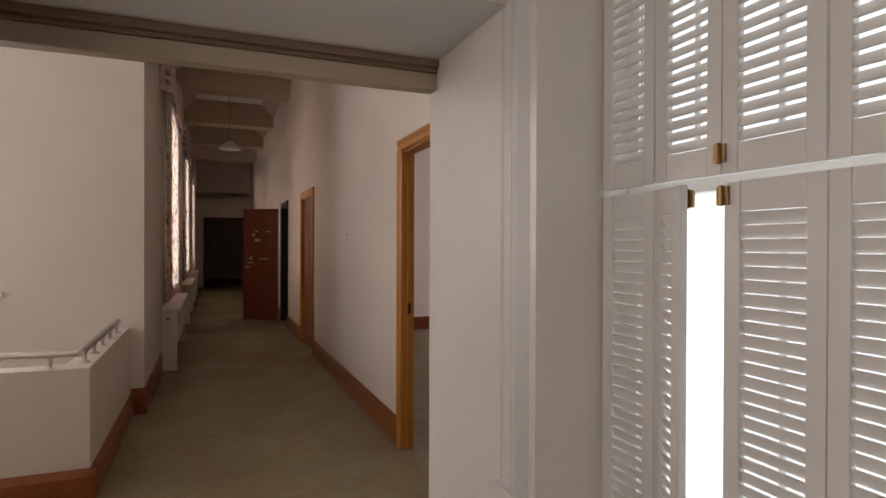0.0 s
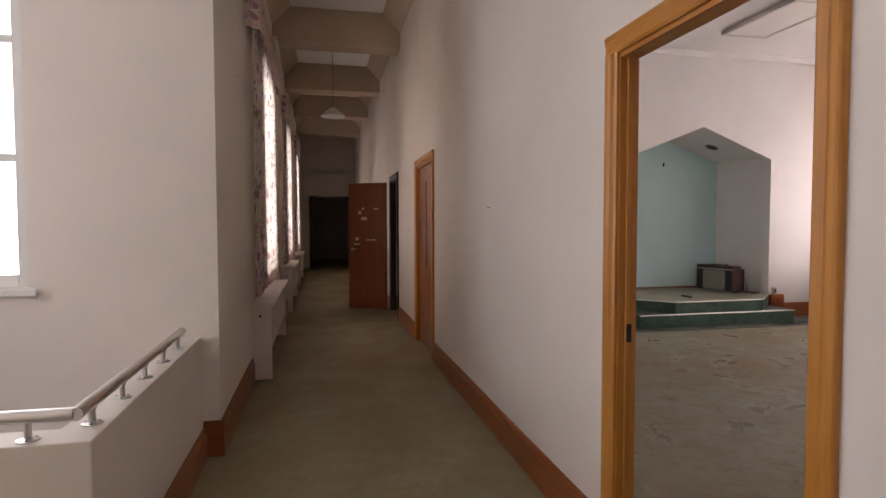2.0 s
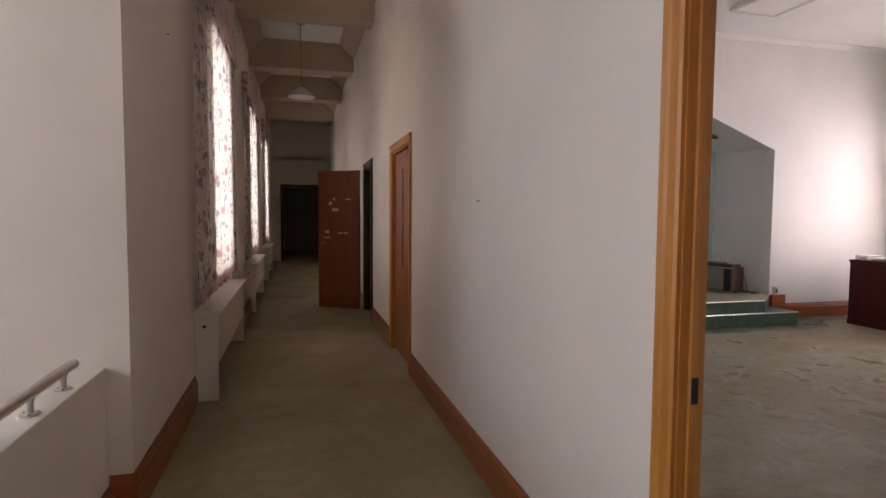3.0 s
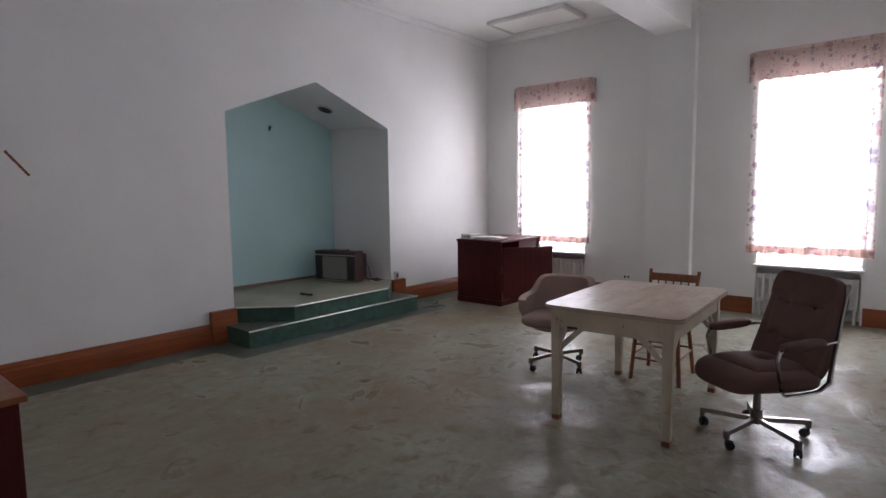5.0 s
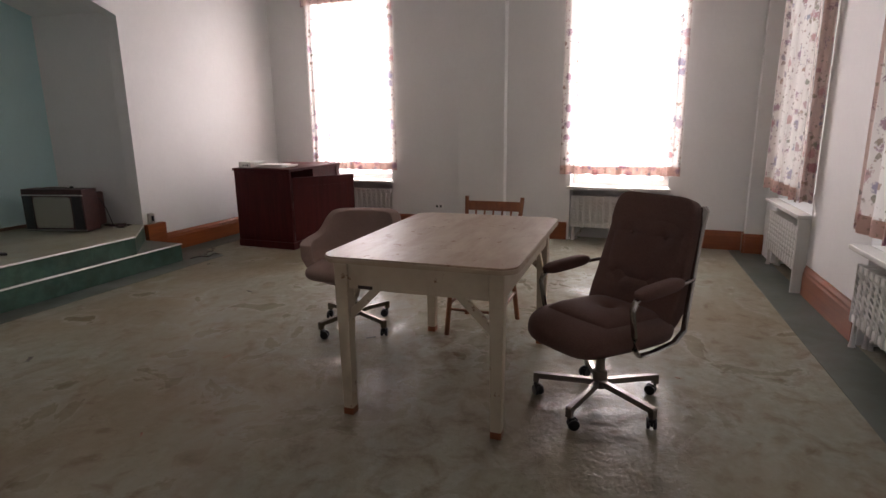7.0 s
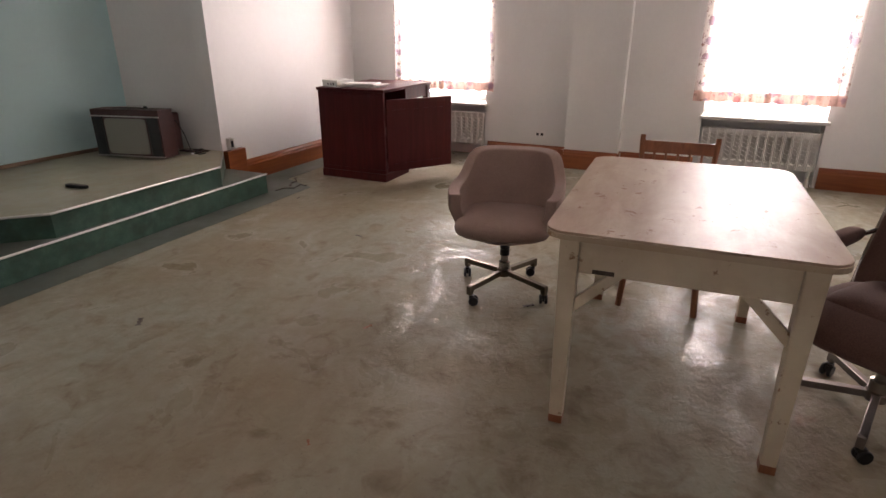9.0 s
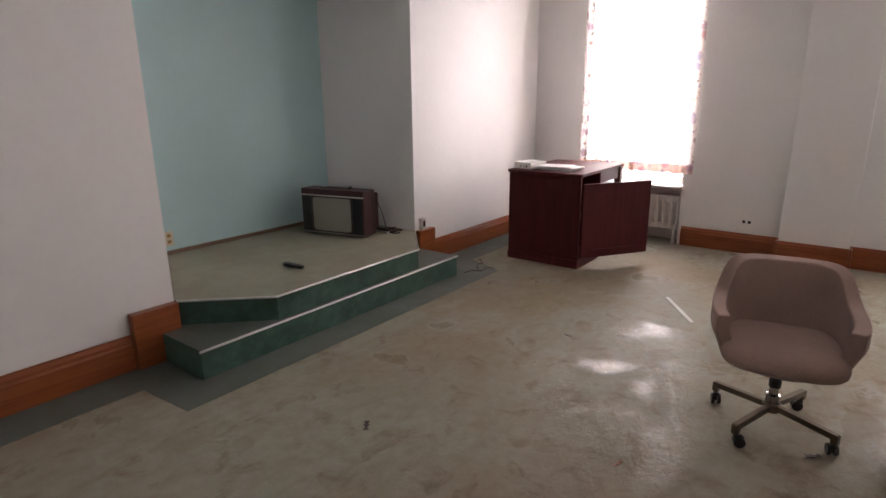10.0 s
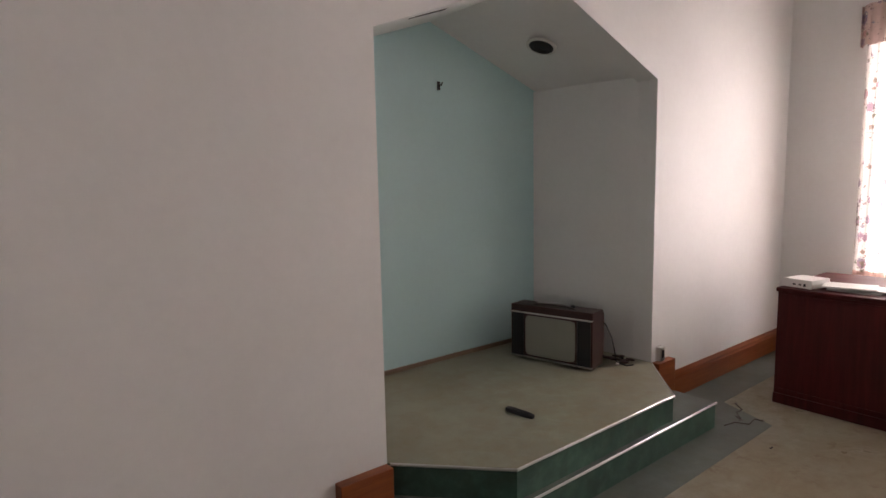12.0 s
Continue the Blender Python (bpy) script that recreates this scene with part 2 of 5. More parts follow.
M = {
    "hall_wall": paint("hall_wall_paint", (0.80, 0.71, 0.625)),
    "room_wall": paint("room_wall_paint", (0.88, 0.87, 0.85), dirt=0.09),
    "trim_white": paint("white_gloss_trim", (0.80, 0.77, 0.72), 0.25, 0.08, 0.05),
    "ceiling": paint("ceiling_paint", (0.86, 0.85, 0.83), 0.7),
    "hall_beam": paint("hall_beam_paint", (0.56, 0.42, 0.31), 0.5),
    "teal": paint("teal_wall_paint", (0.57, 0.81, 0.82), 0.5, 0.1),
    "oak_x": wood("orange_varnished_oak_x", (0.21, 0.048, 0.013), (0.36, 0.106, 0.028), "x"),
    "oak_y": wood("orange_varnished_oak_y", (0.21, 0.048, 0.013), (0.36, 0.106, 0.028), "y"),
    "oak": wood("orange_varnished_oak", (0.43, 0.150, 0.024), (0.66, 0.29, 0.055), "z", 0.33),
    "oak_head": wood("orange_varnished_oak_head", (0.43, 0.150, 0.024), (0.66, 0.29, 0.055), "y", 0.33),
    "jamb_gloss": paint("cream_gloss_jamb", (0.86, 0.80, 0.72), 0.24, 0.08, 0.10),
    "header_tan": paint("tan_header_paint", (0.56, 0.46, 0.34), 0.45),
    "door_red": wood("red_brown_door_wood", (0.20, 0.055, 0.025), (0.34, 0.11, 0.05), "z", 0.35),
    "dark_wood": wood("dark_brown_wood", (0.03, 0.017, 0.012), (0.07, 0.04, 0.025), "x", 0.4),
    "tv_wood": wood("red_brown_wood_grain", (0.035, 0.010, 0.008), (0.075, 0.024, 0.018), "x", 0.4),
    "mahogany": wood("dark_red_mahogany", (0.056, 0.006, 0.006), (0.108, 0.014, 0.012), "z", 0.5),
    "chair_wood": wood("red_brown_chair_wood", (0.18, 0.055, 0.02), (0.36, 0.13, 0.05), "z", 0.35),
    "floor_room": damp_lino("room_lino"),
    "floor_stage": lino("stage_lino", (0.27, 0.285, 0.22), (0.37, 0.385, 0.30), (0.29, 0.25, 0.175), 0.30, 0.48, 0.05),
    "floor_hall": lino("hall_lino", (0.25, 0.225, 0.14), (0.37, 0.33, 0.21), (0.25, 0.185, 0.11), 0.38, 0.6, 0.05),
    "floor_dark": lino("dark_green_lino", (0.095, 0.12, 0.105), (0.145, 0.175, 0.155), (0.105, 0.11, 0.09), 0.30, 0.5, 0.07),
    "step_green": lino("green_marbled_lino", (0.018, 0.072, 0.050), (0.10, 0.20, 0.155), (0.045, 0.07, 0.056), 0.32, 0.5, 0.05),
    "table_top": chipped("worn_white_table_top", (0.56, 0.46, 0.35), (0.25, 0.12, 0.06), 0.62, 0.42, (0.45, 3.2, 3.2), 0.85),
    "table_paint": chipped("chipped_cream_paint", (0.66, 0.57, 0.43), (0.25, 0.14, 0.075), 0.628, 0.42),
    "table_edge": chipped("worn_table_edge", (0.52, 0.42, 0.30), (0.30, 0.17, 0.085), 0.60, 0.5),
    "white_iron": chipped("white_radiator_enamel", (0.78, 0.76, 0.72), (0.45, 0.36, 0.27), 0.74, 0.35),
    "brown_fabric": fabric("brown_upholstery", (0.085, 0.042, 0.033), (0.21, 0.112, 0.088)),
    "beige_fabric": fabric("pinkish_beige_tweed", (0.27, 0.175, 0.145), (0.46, 0.325, 0.275)),
    "print": cloth_print("floral_print_cotton", (0.80, 0.74, 0.70)),
    "valance": cloth_print("floral_valance_cotton", (0.66, 0.50, 0.45), 0.0, 0.1),
    "hem": cloth_print("floral_hem_cotton", (0.62, 0.42, 0.36), 0.0, 0.25),
    "glass": glass_mat("window_glass"),
}
M["chrome"] = mat("chrome", 0.2, 1.0, (0.40, 0.385, 0.37))[0]
M["dull_chrome"] = mat("dull_brownish_chrome", 0.3, 0.95, (0.30, 0.265, 0.24))[0]
M["steel"] = mat("brushed_steel", 0.32, 1.0, (0.62, 0.60, 0.57))[0]
M["alu"] = mat("worn_aluminium_nosing", 0.3, 0.95, (0.68, 0.68, 0.66))[0]
M["bronze"] = mat("dull_bronzed_metal", 0.38, 0.9, (0.15, 0.12, 0.085))[0]
M["black"] = mat("black_plastic", 0.4, 0.0, (0.012, 0.012, 0.013))[0]
M["brass"] = mat("old_brass", 0.35, 1.0, (0.42, 0.27, 0.12))[0]
M["screen"] = mat("grey_screen_glass", 0.25, 0.0, (0.26, 0.26, 0.22))[0]
M["tv_grey"] = mat("dark_grey_plastic", 0.45, 0.0, (0.055, 0.052, 0.05))[0]
M["paper"] = paint("paper_white", (0.80, 0.79, 0.76), 0.7, 0.05, 0.0)
M["ivory"] = mat("ivory_plastic", 0.4, 0.0, (0.70, 0.64, 0.50))[0]
M["shade"] = mat("opal_glass_shade", 0.3, 0.0, (0.78, 0.76, 0.72))[0]
M["brown_trim"] = paint("brown_painted_trim", (0.26, 0.17, 0.11), 0.4)
# glow for the sky backdrops: full, dimmed, and blued for single sides
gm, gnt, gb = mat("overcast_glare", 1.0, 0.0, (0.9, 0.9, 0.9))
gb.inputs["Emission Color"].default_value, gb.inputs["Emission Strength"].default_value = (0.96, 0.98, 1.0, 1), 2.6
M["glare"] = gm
gm2, gnt2, gb2 = mat("dim_sky_glow", 1.0, 0.0, (0.6, 0.6, 0.6))
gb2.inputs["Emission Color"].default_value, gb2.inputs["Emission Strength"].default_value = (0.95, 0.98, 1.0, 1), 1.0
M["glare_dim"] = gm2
gm3, gnt3, gb3 = mat("blue_sky_glow", 1.0, 0.0, (0.6, 0.65, 0.7))
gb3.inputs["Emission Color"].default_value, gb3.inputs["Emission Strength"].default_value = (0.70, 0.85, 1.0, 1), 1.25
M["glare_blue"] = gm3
M["mahogany"].node_tree.nodes["Principled BSDF"].inputs["Specular IOR Level"].default_value = 0.25
M["dark_gap"] = mat("shadow_gap", 0.9, 0.0, (0.03, 0.028, 0.025))[0]


# ---- building helpers ----
def obj(name, bm, material, smooth=False):
    me = bpy.data.meshes.new(name)
    bmesh.ops.recalc_face_normals(bm, faces=bm.faces[:])
    bm.to_mesh(me)
    bm.free()
    me.materials.append(M[material])
    if smooth:
        for p in me.polygons:
            p.use_smooth = True
        me.set_sharp_from_angle(angle=radians(35))
    return new(name, me)


def part(name, bm, material, parent, label="", smooth=False):
    ob = obj(name, bm, material, smooth)
    ob.parent = parent
    if label:
        ob["label"] = label
    return ob


def thing(name, label, category, m=None, group="", kind=""):
    e = new(name)
    e.empty_display_size = 0.1
    if m is not None:
        e.matrix_world = m
    return tagged(e, label, category, group, kind)


def box(x0, x1, y0, y1, z0, z1, bevel=0.0, bm=None, segments=2):
    b = bmesh.new()
    vs = [b.verts.new((x, y, z)) for z in (z0, z1) for x, y in ((x0, y0), (x1, y0), (x1, y1), (x0, y1))]
    for f in ((3, 2, 1, 0), (4, 5, 6, 7), (0, 1, 5, 4), (1, 2, 6, 5), (2, 3, 7, 6), (3, 0, 4, 7)):
        b.faces.new([vs[i] for i in f])
    if bevel:
        bmesh.ops.bevel(b, geom=b.edges[:], offset=bevel, segments=segments, profile=0.6, affect="EDGES")
    if bm is None:
        return b
    return join(bm, b)


def join(bm, other, m=None):
    """Adds other (freed) to bm, moved by m."""
    made = {v: bm.verts.new(m @ v.co if m is not None else v.co) for v in other.verts}
    for f in other.faces:
        bm.faces.new([made[v] for v in f.verts])
    other.free()
    return bm


def moved(bm, m):
    bm.transform(m)
    return bm


def prism(points, axis, a, b, bevel=0.0):
    """A polygon drawn in the two other axes, drawn out along axis from a to b."""
    bm = bmesh.new()

    def at(p, d):
        return {"x": (d, p[0], p[1]), "y": (p[0], d, p[1]), "z": (p[0], p[1], d)}[axis]
    lo = [bm.verts.new(at(p, a)) for p in points]
    hi = [bm.verts.new(at(p, b)) for p in points]
    n = len(points)
    bm.faces.new(lo)
    bm.faces.new(hi[::-1])
    for i in range(n):
        bm.faces.new((lo[i], hi[i], hi[(i + 1) % n], lo[(i + 1) % n]))
    if bevel:
        bmesh.ops.bevel(bm, geom=bm.edges[:], offset=bevel, segments=2, profile=0.6, affect="EDGES")
    return bm


def tube(path, r, sides=10, bm=None, flat=None, closed=False):
    """A round (or flattened: width and height) bar along a path."""
    bm = bm or bmesh.new()
    pts = [Vector(p) for p in path]
    rings, up = [], Vector((0, 0, 1))
    n = len(pts)
    for i, p in enumerate(pts):
        a = pts[(i - 1) % n] if closed or i else p
        c = pts[(i + 1) % n] if closed or i < n - 1 else p
        d = (c - a).normalized()
        u = up if abs(d.dot(up)) < 0.95 else Vector((0, 1, 0))
        s = d.cross(u).normalized()
        t = s.cross(d).normalized()
        w, h = flat if flat else (r, r)
        rings.append([bm.verts.new(p + s * w * math.cos(2 * math.pi * k / sides) + t * h * math.sin(2 * math.pi * k / sides)) for k in range(sides)])
    m = n if closed else n - 1
    for i in range(m):
        A, B = rings[i], rings[(i + 1) % n]
        for k in range(sides):
            bm.faces.new((A[k], A[(k + 1) % sides], B[(k + 1) % sides], B[k]))
    if not closed:
        bm.faces.new(rings[0])
        bm.faces.new(rings[-1][::-1])
    return bm


def lathe(profile, sides=24, bm=None):
    """Turns (radius, height) pairs about z."""
    bm = bm or bmesh.new()
    rings = [[bm.verts.new((r * math.cos(2 * math.pi * k / sides), r * math.sin(2 * math.pi * k / sides), z)) for k in range(sides)] for r, z in profile]
    for A, B in zip(rings, rings[1:]):
        for k in range(sides):
            bm.faces.new((A[k], A[(k + 1) % sides], B[(k + 1) % sides], B[k]))
    bm.faces.new(rings[0][::-1])
    bm.faces.new(rings[-1])
    return bm


def cushion(sx, sy, sz, e=0.35, nu=28, nv=14):
    """A soft rounded block (superellipsoid) of these half sizes."""
    def p(c, k):
        return math.copysign(abs(c) ** k, c)
    bm = bmesh.new()
    rows = []
    for j in range(1, nv):
        b = -math.pi / 2 + math.pi * j / nv
        rows.append([bm.verts.new((sx * p(math.cos(b), e) * p(math.cos(a), e), sy * p(math.cos(b), e) * p(math.sin(a), e), sz * p(math.sin(b), e * 1.6)))
                     for a in (2 * math.pi * i / nu for i in range(nu))])
    for A, B in zip(rows, rows[1:]):
        for k in range(nu):
            bm.faces.new((A[k], A[(k + 1) % nu], B[(k + 1) % nu], B[k]))
    for R, z in ((rows[0], -sz), (rows[-1], sz)):
        c = bm.verts.new((0, 0, z))
        for k in range(nu):
            bm.faces.new((c, R[k], R[(k + 1) % nu]))
    return bm


def wall_cells(along, a0, a1, d0, d1, z0, z1, holes=()):
    """A wall along x or y from a0 to a1, thick from d0 to d1, with holes (a, a, z, z) right through it."""
    bm = bmesh.new()
    cuts = sorted({a0, a1, *[h for hole in holes for h in hole[:2]]})
    for p, q in zip(cuts, cuts[1:]):
        inside = sorted([h for h in holes if h[0] <= p and h[1] >= q], key=lambda h: h[2])
        z = z0
        for h in inside + [(0, 0, z1, z1)]:
            if h[2] > z + 1e-6:
                (box(p, q, d0, d1, z, h[2], bm=bm) if along == "x" else box(d0, d1, p, q, z, h[2], bm=bm))
            z = h[3]
    bmesh.ops.remove_doubles(bm, verts=bm.verts[:], dist=1e-5)
    bm.verts.index_update()
    seen = {}
    for f in bm.faces:
        seen.setdefault(tuple(sorted(v.index for v in f.verts)), []).append(f)
    bmesh.ops.delete(bm, geom=[f for fs in seen.values() if len(fs) > 1 for f in fs], context="FACES_ONLY")
    return bm


def structure(name, bm, material, label):
    return tagged(obj(name, bm, material), label, kind="structure")


def skirting(name, along, a0, a1, d, out, material, height=0.2, depth=0.022, label="orange varnished oak skirting board with a moulded top edge"):
    """Skirting along x or y from a0 to a1, against the face at d, standing out towards out (+1 or -1)."""
    prof = [(0, 0), (depth, 0), (depth, height * 0.72), (depth * 0.75, height * 0.78), (depth * 0.75, height * 0.86), (depth * 0.35, height * 0.95), (depth * 0.3, height), (0, height)]
    pts = [(d + out * (p + 0.001), z) for p, z in prof]
    if along == "y":
        bm = prism(pts, "y", a0, a1)
    else:
        bm = prism(pts, "x", a0, a1)
    return tagged(obj(name, bm, material), label, kind="structure")

# ---- the large structure ----
HX = 1.575           # corridor face of the wall between hall and room
RX = 1.635           # room face of that wall
WX = 9.15            # window wall of the room
AY = 9.13            # wall with the alcove
SY = 2.74            # side wall of the room with radiators, at the corridor end
LX = -0.14           # window wall of the corridor
SIDE = pose(7.15, 3.17, 0, 0, 0, 4.6)   # the side wall stands a little out of square
SX = 7.15
ROOM_H, HALL_H = 3.80, 4.30

# floors
structure("floor_room", prism([(RX, 2.43), (WX + 0.05, 3.035), (WX + 0.05, AY + 0.02), (RX, AY + 0.02)], "z", -0.06, 0.0), "floor_room", "worn grey-green marbled lino floor with damp shiny patches")
structure("floor_hall", wall_cells("x", -4.0, RX - 0.001, -1.5, 3.905, -0.06, 0.0), "floor_hall", "olive marbled lino floor of the corridor")
structure("floor_corridor", box(-0.24, RX - 0.001, 3.905, 26.0, -0.06, 0.0), "floor_hall", "olive marbled lino floor of the long corridor")
structure("floor_stairwell", box(-4.0, -0.24, 3.9, 5.6, -1.75, -1.7), "floor_hall", "olive lino landing down in the stairwell")
structure("floor_border_side", prism([(RX - SX + 0.1, 0), (WX - SX, 0), (WX - SX, 0.285), (RX - SX + 0.1, 0.285)], "z", -0.01, 0.002), "floor_dark", "dark green lino border strip along the wall").matrix_world = SIDE
for nm, pts in (("floor_border_steps", [(RX, 8.83), (4.30, 8.83), (4.33, 8.43), (7.25, 8.43), (7.42, 8.83), (WX, 8.83), (WX, AY), (RX, AY)]),):
    structure(nm, prism(pts, "z", -0.01, 0.002), "floor_dark", "dark green lino border strip along the wall")

# wall between corridor and room, with three doorways
D1, D2, D3 = (3.09, 3.985), (7.64, 8.58), (10.25, 11.05)
structure("wall_corridor_east", wall_cells("y", 2.621, 20.3, HX, RX, 0, HALL_H, [(*D1, 0, 2.03), (*D2, 0, 2.05), (*D3, 0, 2.07)]), "hall_wall", "cream painted corridor wall")
structure("wall_room_lining", wall_cells("y", SY, 9.0, RX + 0.001, RX + 0.015, 0, ROOM_H, [(*D1, 0, 2.03)]), "room_wall", "off-white painted room wall")
# rooms behind the other two doors, dark
structure("wall_dark_room", wall_cells("y", 9.6, 13.0, RX + 2.2, RX + 2.3, 0, 3), "hall_wall", "painted wall of an unlit room")
structure("wall_dark_room_side", wall_cells("x", RX, RX + 2.2, 12.9, 13.0, 0, 3), "hall_wall", "painted wall of an unlit room")
structure("wall_dark_room_near", wall_cells("x", RX, RX + 2.2, 9.6, 9.7, 0, 3), "hall_wall", "painted wall of an unlit room")
structure("floor_dark_room", box(RX, RX + 2.3, 9.6, 13.0, -0.06, -0.001), "floor_hall", "olive lino floor of an unlit room")
structure("ceiling_dark_room", box(RX, RX + 2.3, 9.6, 13.0, 3.0, 3.1), "ceiling", "painted ceiling of an unlit room")

# corridor: end wall, window wall, stairwell
structure("wall_corridor_end", wall_cells("x", LX - 0.3, RX, 20.3, 20.45, 0, HALL_H, [(0.22, 1.325, 0, 2.2)]), "hall_wall", "painted end wall of the corridor with a dark doorway")
structure("wall_beyond", wall_cells("x", -1.5, 3.0, 25.0, 25.1, 0, 3), "hall_wall", "painted wall beyond the end doorway")
structure("wall_beyond_near", join(box(-1.6, LX - 0.3, 20.3, 20.45, 0, 3), box(RX, 3.1, 20.3, 20.45, 0, 3)), "hall_wall", "painted wall beyond the end doorway")
structure("wall_beyond_west", box(-1.6, -1.5, 20.45, 25.0, 0, 3), "hall_wall", "painted wall beyond the end doorway")
structure("wall_beyond_east", box(3.0, 3.1, 20.45, 25.0, 0, 3), "hall_wall", "painted wall beyond the end doorway")
structure("ceiling_beyond", box(-1.6, 3.1, 20.3, 25.1, 3.0, 3.1), "ceiling", "ceiling beyond the end doorway")
structure("floor_beyond", box(-1.6, 3.1, 20.3, 25.1, -0.07, -0.002), "floor_hall", "olive lino floor beyond the end doorway")
WINS = [(7.95, 9.30), (11.95, 13.30), (15.95, 17.30)]
structure("wall_corridor_west", wall_cells("y", 5.85, 20.3, LX - 0.35, LX, 0, HALL_H, [(a, b, 0.85, 3.0) for a, b in WINS]), "hall_wall", "cream painted corridor wall with tall curtained windows")
SW = (-2.35, -1.13, 1.03, 3.35)
structure("wall_stairwell", wall_cells("x", -4.0, LX, 5.54, 5.85, -1.75, HALL_H, [SW]), "hall_wall", "cream painted stairwell wall with a bare window")
# the opening is for an added, unseen window that brightens the stairwell
structure("wall_stairwell_west", wall_cells("y", 2.62, 5.85, -4.1, -4.0, -1.75, HALL_H, [(3.0, 5.2, 0.9, 3.6)]), "hall_wall", "cream painted stairwell wall")
structure("wall_hall_south", wall_cells("x", -4.0, 1.246, 2.49, 2.62, 0, HALL_H, [(-0.31, 1.246, 0, 2.155)]), "hall_wall", "cream painted wall over the passage")
for y in (9.95, 12.65, 15.2, 17.9):
    structure("beam_corridor", box(LX, HX, y, y + 0.36, 3.83, HALL_H, 0.01), "hall_beam", "tan painted ceiling beam across the corridor")
structure("ceiling_corridor", box(-4.0, RX, 2.62, 20.4, HALL_H, HALL_H + 0.1), "ceiling", "off-white corridor ceiling")
cove = [(0, 0), (0.24, 0), (0.215, -0.045), (0.15, -0.10), (0.07, -0.19), (0, -0.26)]
for x, s in ((LX, 1), (HX, -1)):
    structure("trim_cove", prism([(x + s * p, HALL_H + z) for p, z in cove], "y", 2.63 if s < 0 else 5.6, 20.3), "hall_beam", "tan painted cove moulding along the corridor ceiling")
# pilasters between the corridor windows
for y in (9.75, 13.9, 18.1):
    structure("pilaster", box(LX - 0.01, LX + 0.07, y, y + 0.75, 0.0, 3.83, 0.008), "hall_wall", "cream painted pilaster between the windows")

# low wall round the stairwell
low = thing("stair_parapet", "low cream plastered wall round the stairwell", "low wall", kind="structure")
part("parapet_wall", prism([(-0.24, 3.89), (-0.24, 5.54), (-0.37, 5.54), (-0.37, 4.02), (-4.0, 4.02), (-4.0, 3.89)], "z", 0, 0.715, 0.006), "hall_wall", low)
part("skirting", join(prism([(-0.237 + p, z) for p, z in ((0, 0), (0.024, 0), (0.024, 0.13), (0.008, 0.17), (0, 0.17))], "y", 3.866, 5.52),
                      prism([(3.887 - p, z) for p, z in ((0, 0), (0.024, 0), (0.024, 0.13), (0.008, 0.17), (0, 0.17))], "x", -4.0, -0.213)), "oak_y", low, "orange varnished oak skirting board")
handrail = thing("handrail", "steel tube handrail on short posts along the low wall", "handrail")
part("rail", tube([(-4.0, 3.936, 0.79), (-0.30, 3.936, 0.79)], 0.021, 14), "steel", handrail, smooth=True)
part("rail", tube([(-0.293, 3.922, 0.79), (-0.298, 5.33, 0.79)], 0.021, 14), "steel", handrail, smooth=True)
for x, y in [(-0.295, 4.055 + 0.29 * i) for i in range(5)] + [(-0.43 - 0.42 * i, 3.936) for i in range(9)]:
    br = part("bracket", moved(lathe([(0.0, 0.0), (0.011, 0.0), (0.011, 0.045), (0.016, 0.056), (0.016, 0.06)], 12), pose(x, y, 0.715)), "steel", handrail, smooth=True)
    part("flange", moved(lathe([(0.0, 0.0), (0.032, 0.0), (0.032, 0.004), (0.014, 0.008)], 16), pose(x, y, 0.7155)), "steel", br, smooth=True)
    for k in range(3):
        a = radians(40 + 120 * k)
        part("screw", moved(lathe([(0.0, 0.0), (0.005, 0.0), (0.004, 0.003), (0.0, 0.004)], 8), pose(x + 0.023 * math.cos(a), y + 0.023 * math.sin(a), 0.7195)), "dark_gap", br)

# skirting boards
skirting("baseboard_corridor_east", "y", D1[1] + 0.09, D2[0] - 0.1, HX, -1, "oak_y", 0.19)
skirting("baseboard_corridor_east_far", "y", D2[1] + 0.1, D3[0] - 0.1, HX, -1, "oak_y", 0.19)
skirting("baseboard_corridor_east_end", "y", D3[1] + 0.1, 20.3, HX, -1, "oak_y", 0.19)
skirting("baseboard_corridor_west", "y", 5.52, 7.16, LX, 1, "oak_y", 0.21)
skirting("baseboard_corridor_west_far", "y", 9.36, 11.3, LX + 0.075, 1, "oak_y", 0.21)
skirting("baseboard_pier", "x", -0.235, LX + 0.022, 5.54, -1, "oak_x", 0.21)
skirting("baseboard_room_alcove", "x", 7.16, WX, AY, -1, "oak_x", 0.205)
skirting("baseboard_room_alcove_west", "x", RX + 0.02, 4.40, AY, -1, "oak_x", 0.21)
skirting("baseboard_room_side", "x", RX + 0.2 - SX, 5.60 - SX, 0, 1, "oak_x", 0.23).matrix_world = SIDE
skirting("baseboard_room_side_mid", "x", 6.665 - SX, 7.655 - SX, 0, 1, "oak_x", 0.23).matrix_world = SIDE
for a, b in ((3.481, 4.195), (5.255, 5.959), (6.501, 7.395), (8.475, 9.1)):
    skirting("baseboard_windows", "y", a, b, WX, -1, "oak_y", 0.195)

# the room: window wall, side wall, alcove wall
RW = [(7.43, 8.44), (4.22, 5.23)]
NICHE, SILL = 0.565, 0.605
structure("wall_windows", wall_cells("y", SY - 0.35, AY + 0.16, WX, WX + 0.35, 0, ROOM_H, [(a, b, *h) for a, b in RW for h in ((0, NICHE), (SILL, 2.80))]), "room_wall", "off-white painted wall with two tall windows over radiator niches")
